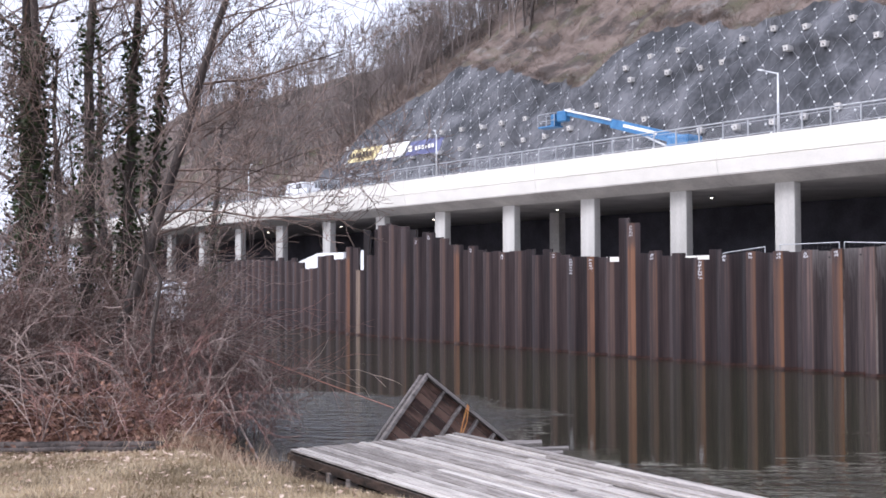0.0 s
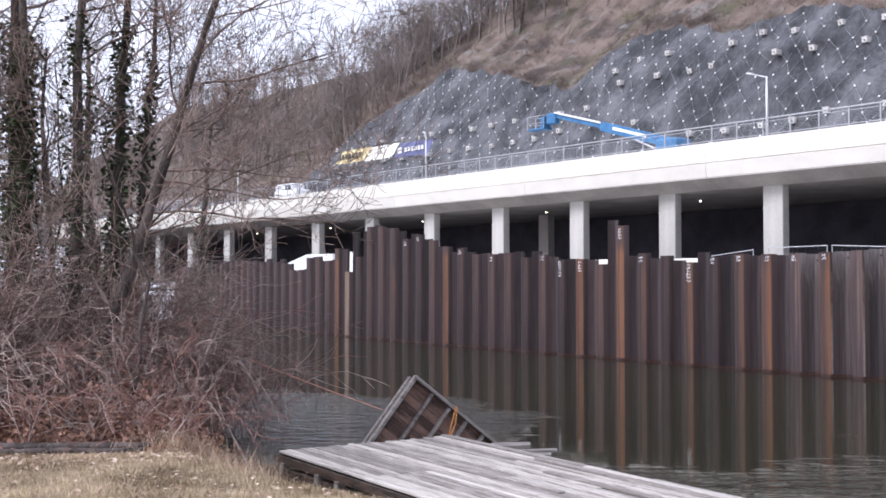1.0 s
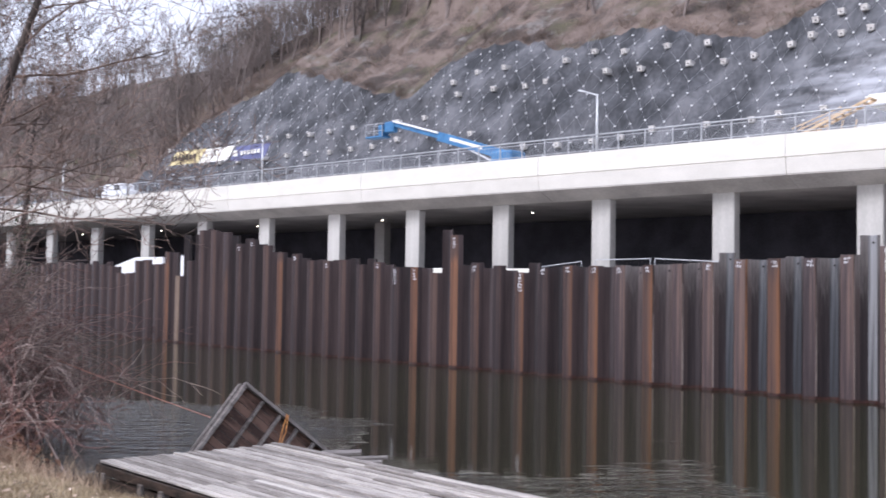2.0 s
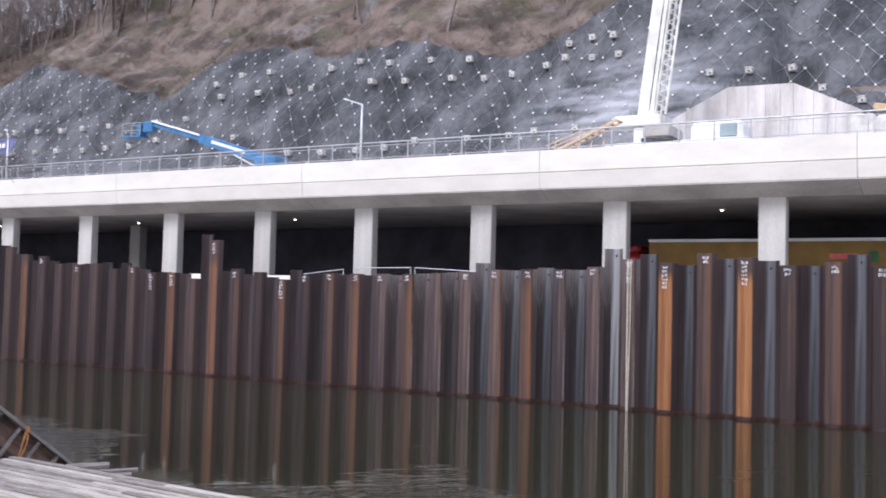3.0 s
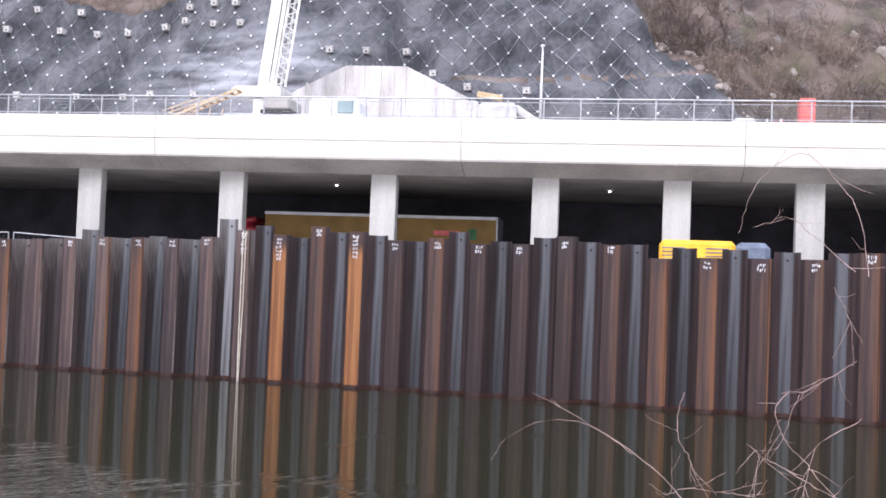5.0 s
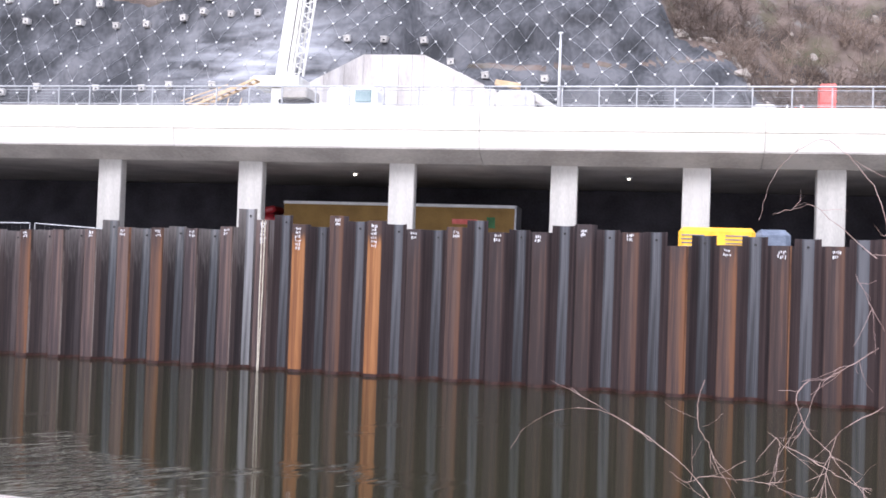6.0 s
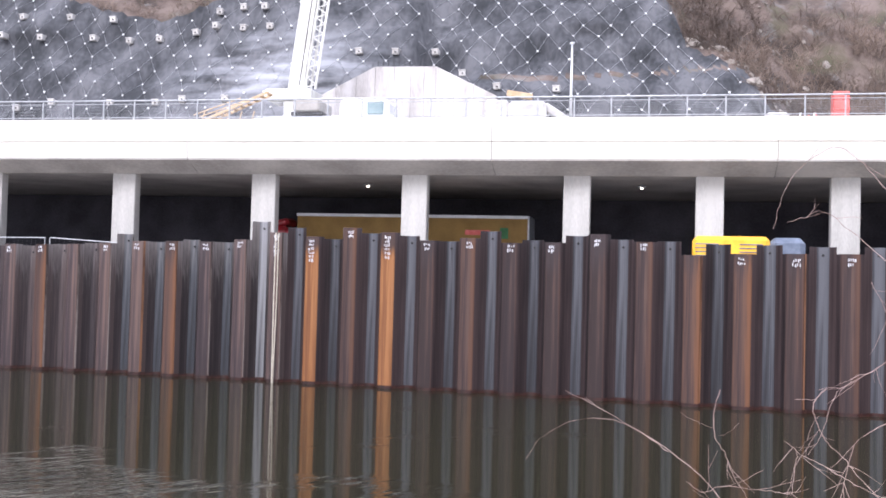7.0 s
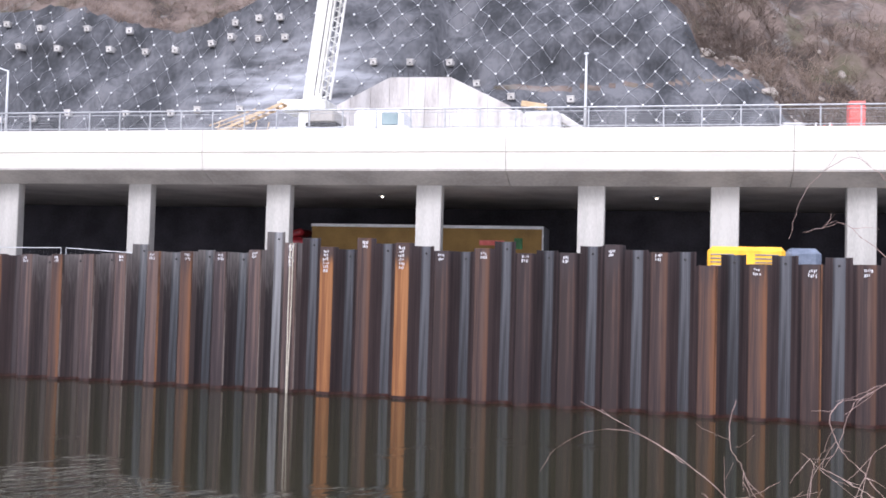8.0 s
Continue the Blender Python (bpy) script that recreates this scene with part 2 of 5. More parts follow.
rq.inputs["From Min"].default_value, rq.inputs["From Max"].default_value = 0.35, 0.65
rl.new(rx.outputs[0], rq.inputs[0])
rp = rn.new("ShaderNodeMath")
rp.operation = "MULTIPLY"
rl.new(rr.outputs[0], rp.inputs[0])
rl.new(rq.outputs[0], rp.inputs[1])
rmix = rn.new("ShaderNodeMixRGB")
rmix.inputs[2].default_value = (0.4, 0.41, 0.44, 1)
rl.new(rp.outputs[0], rmix.inputs[0])
rl.new(old, rmix.inputs[1])
rl.new(rmix.outputs[0], rb.inputs["Base Color"])

M_WATER = bpy.data.materials.new("murky_river_water")
M_WATER.use_nodes = True
wn, wl = M_WATER.node_tree.nodes, M_WATER.node_tree.links
wb = wn["Principled BSDF"]
wb.inputs["Base Color"].default_value = (0.0235, 0.0225, 0.0125, 1)
wb.inputs["Roughness"].default_value = 0.025
wb.inputs["IOR"].default_value = 1.33
wb.inputs["Specular IOR Level"].default_value = 0.43
wc = wn.new("ShaderNodeTexCoord")
wm = wn.new("ShaderNodeMapping")
wm.inputs["Scale"].default_value = (0.4, 1.5, 1)
wl.new(wc.outputs["Object"], wm.inputs[0])
ripple, swell = wn.new("ShaderNodeTexNoise"), wn.new("ShaderNodeTexNoise")
ripple.inputs["Scale"].default_value, ripple.inputs["Detail"].default_value = 2.3, 3
swell.inputs["Scale"].default_value, swell.inputs["Detail"].default_value = 0.3, 3
wl.new(wm.outputs[0], ripple.inputs["Vector"])
wl.new(wc.outputs["Object"], swell.inputs["Vector"])
# a wind-ruffled patch round the raft, nearly still water elsewhere
away = wn.new("ShaderNodeVectorMath")
away.operation = "DISTANCE"
away.inputs[1].default_value = (-4.0, 26.5, 0.0)
wl.new(wc.outputs["Object"], away.inputs[0])
near = wn.new("ShaderNodeMapRange")
near.interpolation_type = "SMOOTHSTEP"
near.inputs["From Min"].default_value, near.inputs["From Max"].default_value = 2.0, 8.5
near.inputs["To Min"].default_value, near.inputs["To Max"].default_value = 0.6, -0.1
wl.new(away.outputs["Value"], near.inputs[0])
mixed = wn.new("ShaderNodeMath")
mixed.operation = "ADD"
# and a weaker one in the open water beyond the dock
off = wn.new("ShaderNodeVectorMath")
off.operation = "DISTANCE"
off.inputs[1].default_value = (5.5, 18.0, 0.0)
wl.new(wc.outputs["Object"], off.inputs[0])
faint = wn.new("ShaderNodeMapRange")
faint.interpolation_type = "SMOOTHSTEP"
faint.inputs["From Min"].default_value, faint.inputs["From Max"].default_value = 1.0, 5.5
faint.inputs["To Min"].default_value, faint.inputs["To Max"].default_value = 0.12, -0.1
wl.new(off.outputs["Value"], faint.inputs[0])
most = wn.new("ShaderNodeMath")
most.operation = "MAXIMUM"
wl.new(near.outputs[0], most.inputs[0])
wl.new(faint.outputs[0], most.inputs[1])
wl.new(swell.outputs[0], mixed.inputs[0])
wl.new(most.outputs[0], mixed.inputs[1])
calm = wn.new("ShaderNodeMapRange")
calm.inputs["From Min"].default_value, calm.inputs["From Max"].default_value = 0.5, 0.8
calm.inputs["To Min"].default_value, calm.inputs["To Max"].default_value = 0.008, 1.0
wl.new(mixed.outputs[0], calm.inputs[0])
wbump = wn.new("ShaderNodeBump")
wbump.inputs["Distance"].default_value = 0.13
wl.new(calm.outputs[0], wbump.inputs["Strength"])
wl.new(ripple.outputs[0], wbump.inputs["Height"])
wl.new(wbump.outputs[0], wb.inputs["Normal"])
fret = wn.new("ShaderNodeMapRange")
fret.inputs["From Min"].default_value, fret.inputs["From Max"].default_value = 0.5, 0.85
fret.inputs["To Min"].default_value, fret.inputs["To Max"].default_value = 0.05, 0.1
wl.new(mixed.outputs[0], fret.inputs[0])
wl.new(fret.outputs[0], wb.inputs["Roughness"])


# ---- mesh helpers ----
def as_mesh(name, bm, mat, smooth=False):
    me = bpy.data.meshes.new(name)
    bm.normal_update()
    bm.to_mesh(me)
    bm.free()
    for m in (mat if isinstance(mat, (list, tuple)) else [mat]):
        me.materials.append(m)
    if smooth:
        me.polygons.foreach_set("use_smooth", [True] * len(me.polygons))
    return me


def part(name, bm, mat, parent=None, label="", smooth=False):
    ob = new(name, as_mesh(name, bm, mat, smooth))
    if parent:
        ob.parent = parent
    return tagged(ob, label) if label else ob


def thing(name, m, label, category, group="", kind=""):
    ob = new(name)
    ob.empty_display_size = 0.2
    ob.matrix_world = m
    return tagged(ob, label, category, group, kind)


def box(bm, x0, x1, y0, y1, z0, z1, bevel=0.0, m=None):
    made = bmesh.ops.create_cube(bm, size=1.0)["verts"]
    for v in made:
        v.co = Vector(((x0 + x1) / 2 + v.co.x * (x1 - x0), (y0 + y1) / 2 + v.co.y * (y1 - y0), (z0 + z1) / 2 + v.co.z * (z1 - z0)))
    if bevel:
        edges = list({e for v in made for e in v.link_edges})
        made = list({v for f in bmesh.ops.bevel(bm, geom=edges, offset=bevel, segments=1, affect="EDGES")["faces"] for v in f.verts} | {v for v in made if v.is_valid})
    if m:
        bmesh.ops.transform(bm, matrix=m, verts=[v for v in made if v.is_valid])
    return bm


def boxed(x0, x1, y0, y1, z0, z1, bevel=0.0, m=None):
    return box(bmesh.new(), x0, x1, y0, y1, z0, z1, bevel, m)


def rod(bm, a, b, r0, r1=None, sides=8):
    a, b = Vector(a), Vector(b)
    r1 = r0 if r1 is None else r1
    q = (b - a).to_track_quat("Z", "Y")
    rings = []
    for p, r in ((a, r0), (b, r1)):
        rings.append([bm.verts.new(p + q @ Vector((r * math.cos(2 * math.pi * i / sides), r * math.sin(2 * math.pi * i / sides), 0))) for i in range(sides)])
    for i in range(sides):
        j = (i + 1) % sides
        bm.faces.new((rings[0][i], rings[0][j], rings[1][j], rings[1][i]))
    bm.faces.new(rings[0][::-1])
    bm.faces.new(rings[1])
    return bm


def rodded(a, b, r0, r1=None, sides=8):
    return rod(bmesh.new(), a, b, r0, r1, sides)


class Tubes:
    """Thin tapered tubes along polylines, gathered into one mesh."""

    def __init__(self, sides=3):
        self.v, self.f, self.sides = [], [], sides

    def line(self, pts, r0, r1):
        s, n = self.sides, len(pts)
        base = len(self.v)
        for i, p in enumerate(pts):
            d = (pts[min(i + 1, n - 1)] - pts[max(i - 1, 0)])
            d = d.normalized() if d.length > 1e-9 else Vector((0, 0, 1))
            a = d.orthogonal().normalized()
            b = d.cross(a)
            r = r0 + (r1 - r0) * i / max(n - 1, 1)
            for k in range(s):
                w = 2 * math.pi * k / s
                self.v.append(p + a * (r * math.cos(w)) + b * (r * math.sin(w)))
        for i in range(n - 1):
            for k in range(s):
                k2 = (k + 1) % s
                self.f.append((base + i * s + k, base + i * s + k2, base + (i + 1) * s + k2, base + (i + 1) * s + k))

    def mesh(self, name, mat):
        me = bpy.data.meshes.new(name)
        me.from_pydata([tuple(p) for p in self.v], [], self.f)
        me.materials.append(mat)
        me.polygons.foreach_set("use_smooth", [True] * len(me.polygons))
        return me


def wander(p, d, length, steps, rng, turn=0.25, lift=0.0):
    pts = [p.copy()]
    d = d.normalized()
    for _ in range(steps):
        d = (d + Vector((rng.uniform(-turn, turn), rng.uniform(-turn, turn), rng.uniform(-turn, turn) + lift))).normalized()
        p = p + d * (length / steps)
        pts.append(p.copy())
    return pts, d


def branch(tubes, p, d, length, radius, depth, rng, steps=5, turn=0.22, lift=0.05, kids=(3, 5), spread=0.8, shrink=(0.45, 0.7), thin=0.004):
    pts, end = wander(p, d, length, steps, rng, turn, lift)
    tubes.line(pts, radius, max(thin, radius * (0.35 if depth else 0.3)))
    if depth <= 0:
        return
    for _ in range(rng.randint(*kids)):
        f = rng.uniform(0.3, 1.0)
        i = min(int(f * steps), steps - 1)
        q = pts[i].lerp(pts[i + 1], f * steps - i if i < steps else 1)
        along = (pts[i + 1] - pts[i]).normalized()
        side = Vector((rng.uniform(-1, 1), rng.uniform(-1, 1), rng.uniform(-0.5, 1)))
        side = (side - along * side.dot(along)).normalized()
        k = rng.uniform(*shrink)
        branch(tubes, q, along * (1 - spread * 0.5) + side * spread, length * k, max(thin, radius * (1 - f * 0.6) * 0.5), depth - 1, rng, max(3, steps - 1), turn * 1.15, lift, kids, spread, shrink, thin)


# the gallery's own frame: x along it towards the near end, y into the hill
DECK = pose(0, 0, 0, 0, 0, -52.19)

# ---- water and ground ----
bm = bmesh.new()
bmesh.ops.create_grid(bm, x_segments=8, y_segments=8, size=400)
water = tagged(part("water", bm, M_WATER), "dark murky brown-green river water with faint ripples", "water", kind="structure")

SHORE = [(60, -14), (16, 4), (7, 8.5), (0.6, 11.2), (-1.5, 14.0), (-2.75, 17.0), (-4.4, 22), (-8, 32), (-16, 48), (-34, 78), (-80, 130), (-300, 330)]


def shore_side(x, y):
    """Metres from the shore line, positive on land."""
    best, sign = 1e9, 1
    for (x0, y0), (x1, y1) in zip(SHORE, SHORE[1:]):
        dx, dy = x1 - x0, y1 - y0
        t = max(0, min(1, ((x - x0) * dx + (y - y0) * dy) / (dx * dx + dy * dy)))
        d = math.hypot(x - x0 - t * dx, y - y0 - t * dy)
        if d < best:
            best, sign = d, 1 if dx * (y - y0) - dy * (x - x0) > 0 else -1
    return best * sign


def land_height(x, y):
    s = shore_side(x, y)
    lawn = 1.78 - 0.045 * max(0, min(22, math.hypot(x, y) - 1.0))
    lawn += 0.05 * noise.noise((x * 0.5, y * 0.5, 3))
    k = max(0, min(1, (s + 0.9) / 2.6))
    k = k * k * (3 - 2 * k)
    return -1.2 + (lawn + 1.2) * k


bm = bmesh.new()
xs = [-300, -200, -120, -80, -60, -45, -35] + [-28 + 0.5 * i for i in range(77)] + [14, 18, 24, 32, 45, 60, 90]
ys = [-120, -60, -30, -15, -8, -4] + [-2 + 0.5 * i for i in range(62)] + [31, 34, 38, 44, 52, 64, 80, 110, 160, 240, 340]
rows = [[bm.verts.new((x, y, land_height(x, y))) for x in xs] for y in ys]
for j in range(len(ys) - 1):
    for i in range(len(xs) - 1):
        f = bm.faces.new((rows[j][i], rows[j][i + 1], rows[j + 1][i + 1], rows[j + 1][i]))
        cx, cy = (xs[i] + xs[i + 1]) / 2, (ys[j] + ys[j + 1]) / 2
        edge = 14.6 + 0.5 * noise.noise((cx * 0.8, cy * 0.8, 1))
        f.material_index = 1 if (shore_side(cx, cy) < 0.9 or cy > edge) else 0
        f.smooth = True
tagged(part("ground", bm, [M_GRASS, M_BANK]), "winter lawn with a leaf-littered river bank", "ground", kind="structure")

# ---- sheet pile wall ----
PILE_FAR = [4.8, 4.75, 4.3, 4.25, 4.3, 4.35, 5.1, 5.15, 5.15, 4.85, 4.85, 4.9, 5.6, 5.55, 4.1, 6.6, 5.0, 6.6, 6.8, 6.9,
            6.75, 6.65, 6.6, 6.4, 5.9, 6.2, 6.1, 5.85, 5.75, 5.4, 5.35, 5.06, 5.26, 5.03, 4.89, 4.94, 4.86, 4.91, 4.9, 4.97,
            4.65, 4.94, 4.76, 4.64, 4.5, 4.53, 4.5, 4.46, 4.24, 6.21, 5.93, 4.59, 4.68, 4.45, 4.55, 4.35, 4.25, 4.66, 4.44, 4.5,
            4.53, 4.47]
PILE_NEAR = [4.51, 4.47, 4.52, 4.48, 4.53, 4.55, 4.56, 4.61, 4.61, 4.96, 4.7, 4.69, 4.72, 4.79, 4.72, 4.72, 4.81, 5.45, 5.07, 5.26,
             4.95, 4.89, 5.26, 5.1, 5.12, 5.03, 4.87, 4.87, 4.97, 5.21, 4.83, 4.94, 4.86, 5.09, 5.13, 4.99, 4.91, 4.95, 4.53, 4.88,
             4.59, 4.87, 4.61, 4.83, 4.62, 4.84]
PILE_TOPS = {i * 0.5 - 31: z for i, z in enumerate(PILE_FAR + PILE_NEAR)}
PITCH = 1.4


def wall_at(k):
    """Where pile k stands: the wall bends gently towards the gallery at both ends."""
    f = k / 20
    x = 12.9109 + f * (14.9524 + f * (-0.2361 - 0.0446 * f))
    y = 41.1317 + f * (-21.0236 + f * (-0.386 - 1.2873 * f))
    return x, y


def wall_pose(k):
    (x0, y0), (x1, y1) = wall_at(k - 0.5), wall_at(k + 0.5)
    x, y = wall_at(k)
    wide = math.hypot(x1 - x0, y1 - y0) / PITCH
    return Matrix.Translation((x, y, 0)) @ Matrix.Rotation(math.atan2(y1 - y0, x1 - x0), 4, "Z") @ Matrix.Diagonal((wide, 1, 1, 1))


def pile_mesh(front, top, wide):
    """A trough-shaped steel pile, its pan towards the water (front) or away from it."""
    s = -1 if front else 1
    d, t = 0.25, 0.014
    f = wide + 0.16 * (0.335 - wide)
    half = [(wide - 0.035, s * d), (f, s * (d - 0.045)), (0.325, s * 0.04), (0.35, 0.0)]
    line = [(-x, y) for x, y in reversed(half)] + half
    mid = len(half) - 1
    bm = bmesh.new()
    for z0, z1 in ((-1.5, 0.1), (0.1, top)):
        outer = [(x, y - t, z0) for x, y in line]
        inner = [(x, y + t, z0) for x, y in line]
        a = [bm.verts.new(p) for p in outer]
        b = [bm.verts.new((p[0], p[1], z1)) for p in outer]
        c = [bm.verts.new(p) for p in inner]
        e = [bm.verts.new((p[0], p[1], z1)) for p in inner]
        for i in range(len(line) - 1):
            # index 2, the webs, takes the steel darkened for shade
            for q in ((a[i], a[i + 1], b[i + 1], b[i]), (c[i + 1], c[i], e[i], e[i + 1])):
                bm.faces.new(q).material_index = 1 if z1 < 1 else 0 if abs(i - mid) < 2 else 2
            if z1 == top:
                rim = [bm.verts.new(v.co) for v in (b[i], b[i + 1], e[i + 1], e[i])]
                bm.faces.new(rim).material_index = 2
    return bm


pile_wall = thing("sheet_pile_wall", Matrix(), "river wall of rusty interlocking steel sheet piles with uneven tops", "sheet pile wall", kind="structure")
ORANGE = {10, 12}
MID = {-20, -5, -3, 0, 2, 6, 13, 16, 17, 19, 20, 21}
DEEP = {-25, -16, -8, -6}
STREAK = {-24: M_PALE, 8.5: M_BRIGHT}
rng = random.Random(4)
for i in range(-112, 66):
    k = i / 2
    front = i % 2 == 0
    top = PILE_TOPS.get(k, 4.8 + rng.uniform(-0.15, 0.2) + (0.25 if k < -30 else 0))
    if front:
        mat = M_ORANGE if k in ORANGE else M_DEEP if k in DEEP else M_MIDRUST if k in MID else M_RUST if k > -3 else M_RUSTFAR
    else:
        # recessed pans up to k = 4 carry the trough's shade in their colour
        mat = M_BLUE if k > 4 else M_RECESS
    mat = STREAK.get(k, mat)
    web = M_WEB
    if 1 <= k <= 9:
        mat, web = {M_RUST: M_RUSTPALE, M_BLUE: M_BLUEPALE, M_RECESS: M_RECESSPALE}.get(mat, mat), M_WEBPALE
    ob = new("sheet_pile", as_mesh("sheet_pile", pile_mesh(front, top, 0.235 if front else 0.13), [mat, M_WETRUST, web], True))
    ob.parent = pile_wall
    ob.matrix_world = wall_pose(k)
    if (front and (k in (2, 3, 4, 5, 7, 8, 9) or (k > -4 and rng.random() < 0.3))) or k in (8.5, 14.5, 15.5):
        s = -1 if front else 1
        w = 0.235 if front else 0.13
        bm = bmesh.new()
        p, q = Vector((w, s * 0.25, 0)), Vector((0.335, s * 0.03, 0))
        a, b = p.lerp(q, 0.04), p.lerp(q, rng.uniform(0.2, 0.42))
        low = 0.12 if front else top - 1.6
        z = [bm.verts.new((v.x + 0.012, v.y - 0.02, h)) for v, h in ((a, low), (b, low), (b, top), (a, top))]
        bm.faces.new(z)
        rusty = front and (k > 9 or rng.random() < 0.5)
        part("worn_edge", bm, M_RUSTEDGE if rusty else M_WORN, ob, "orange rust streak down the pile's edge" if rusty else "pale worn streak down the pile's edge")
    if not front and 1 < k < 25:
        hole = rodded((0, 0.212, top - 0.24), (0, 0.232, top - 0.24), 0.04, None, 8)
        part("lifting_hole", hole, M_DARK, ob, "dark round lifting hole near the pile's top")
    if front and k > -20 and (rng.random() < 0.75 or k in (-8, -6, -5)):
        bm = bmesh.new()
        lines = 6 if k in (9, 10, 12, -9, -3, -14) else 4 if k in (-8, -6) else 2
        cx, cz = rng.uniform(-0.06, 0.06), top - rng.uniform(0.1, 0.2)
        for row in range(lines):
            x = cx - rng.uniform(0.06, 0.1)
            while x < cx + 0.1:
                w, h = rng.uniform(0.015, 0.04), rng.uniform(0.022, 0.055)
                box(bm, x, x + w, -0.272, -0.267, cz - row * 0.13 - h, cz - row * 0.13 + h, 0, Matrix.Translation((0, 0, rng.uniform(-0.02, 0.02))))
                x += w + rng.uniform(0.01, 0.05)
        ch = part("chalk_mark", bm, M_CHALK, ob, "white paint marks near the pile's top")

# ---- gallery ----
ROAD = 3.65

def slab(name, x0, x1, prof, mat, label, category, kind="structure", parent=None):
    """A bar of the given (y, z) outline along the gallery."""
    bm = bmesh.new()
    a = [bm.verts.new((x0, y, z)) for y, z in prof]
    b = [bm.verts.new((x1, y, z)) for y, z in prof]
    n = len(prof)
    for i in range(n):
        j = (i + 1) % n
        bm.faces.new((a[i], b[i], b[j], a[j]))
    bm.faces.new(a[::-1])
    bm.faces.new(b)
    bmesh.ops.recalc_face_normals(bm, faces=bm.faces)
    ob = part(name, bm, mat, parent)
    if parent is None:
        ob.matrix_world = DECK
        tagged(ob, label, category, kind=kind)
    return ob


parapet = thing("gallery_parapet", DECK, "long pale concrete parapet and edge beam of a road gallery", "parapet", kind="structure")
cuts = [-170, -162, -145, -128, -111, -94, -77, -60, -43.05, -26.05, -8.95, 5.45, 22, 39, 47]
for x0, x1 in zip(cuts, cuts[1:]):
    upper = [(55.2, 12.27), (55.75, 12.27), (55.75, 10.12), (55.36, 10.12), (55.2, 10.94), (55.27, 10.97), (55.27, 11.02), (55.2, 11.05)]
    slab("parapet_panel", x0 + 0.012, x1 - 0.012, upper, M_CONC, "", "", parent=parapet)
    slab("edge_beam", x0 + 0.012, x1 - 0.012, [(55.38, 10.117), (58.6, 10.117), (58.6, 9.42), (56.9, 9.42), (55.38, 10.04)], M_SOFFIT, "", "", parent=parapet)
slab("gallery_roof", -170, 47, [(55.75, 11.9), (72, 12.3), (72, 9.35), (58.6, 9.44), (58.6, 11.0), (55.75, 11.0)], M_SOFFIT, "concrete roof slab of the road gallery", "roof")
slab("tunnel_wall", -170, 47, [(71, ROAD - 0.3), (71.6, ROAD - 0.3), (71.6, 9.3), (71, 9.3)], M_TUNNEL, "rear wall inside the road gallery, its shade put into a near-black colour", "wall")
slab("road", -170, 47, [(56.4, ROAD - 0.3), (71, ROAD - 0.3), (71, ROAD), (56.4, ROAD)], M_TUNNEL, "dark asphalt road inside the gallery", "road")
# unseen ground, made pale to bounce light up to the gallery's soffit
M_BOUNCE = material("pale_bounce_ground", (0.28, 0.26, 0.24), (0.46, 0.44, 0.41), 0.95, 2.0, 0.4)
bm = bmesh.new()
rows = []
for k in range(-44, 34, 2):
    x, y = wall_at(k)
    p = DECK.inverted() @ Vector((x, y, 0))
    n = p.y + 0.45
    rows.append([bm.verts.new((p.x, q, z)) for q, z in ((n, ROAD - 0.9), (n, ROAD + 0.02), (56.4, ROAD + 0.02), (56.4, ROAD - 0.3))])
for a, b in zip(rows, rows[1:]):
    for q in range(3):
        bm.faces.new((a[q], b[q], b[q + 1], a[q + 1]))
bmesh.ops.recalc_face_normals(bm, faces=bm.faces)
site = tagged(part("site_ground", bm, M_BOUNCE), "unseen pale site ground between piles and gallery, added to bounce light onto the soffit", "ground", kind="structure")
site.matrix_world = DECK
# dark walls added to close both ends of the gallery
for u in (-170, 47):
    slab("tunnel_end", u - 0.3, u + 0.3, [(58.8, ROAD), (70.9, ROAD), (70.9, 9.3), (58.8, 9.4)], M_TUNNEL, "dark wall added across the end of the gallery", "wall")

COLUMNS = [-151.5, -141.9, -132.3, -122.7, -113.0, -103.3, -93.6, -84.0, -74.8, -65.75, -56.9, -48.35, -40.0, -31.4, -22.85, -14.13, -5.3, 1.55, 8.2, 14.9, 21.6, 28.3, 35.0, 41.7]
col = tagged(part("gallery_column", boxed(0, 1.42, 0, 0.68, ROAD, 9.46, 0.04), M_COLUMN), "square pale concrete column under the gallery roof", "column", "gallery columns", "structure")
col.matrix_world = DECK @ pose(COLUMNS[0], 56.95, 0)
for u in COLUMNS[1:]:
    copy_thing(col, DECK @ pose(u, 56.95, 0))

# ---- hillside ----
BOUND = [(-170, 16), (-125, 15), (-118, 18), (-114.7, 22.1), (-110, 25.3), (-106, 26.7), (-100.3, 29.2), (-93, 27.5), (-87, 26.1), (-82.4, 24.4), (-75.6, 22.7), (-73.4, 25.7), (-70, 27.8), (-62, 27.1), (-59, 25.6), (-53, 25.8), (-49, 26.5), (-44, 24.5), (-39, 23.7), (-34, 25.2), (-30, 28.5), (-20, 31), (-8, 30), (-2, 26.5), (0, 24.2), (1.4, 20.5), (5.1, 18.6), (6.5, 15.0), (9, 13.2), (60, 12.8)]


def bound(u):
    ragged = 0.7 * noise.noise((u * 0.5, 1, 1)) + 0.45 * noise.noise((u * 1.4, 2, 5))
    return float(np.interp(u, [b[0] for b in BOUND], [b[1] for b in BOUND])) + ragged


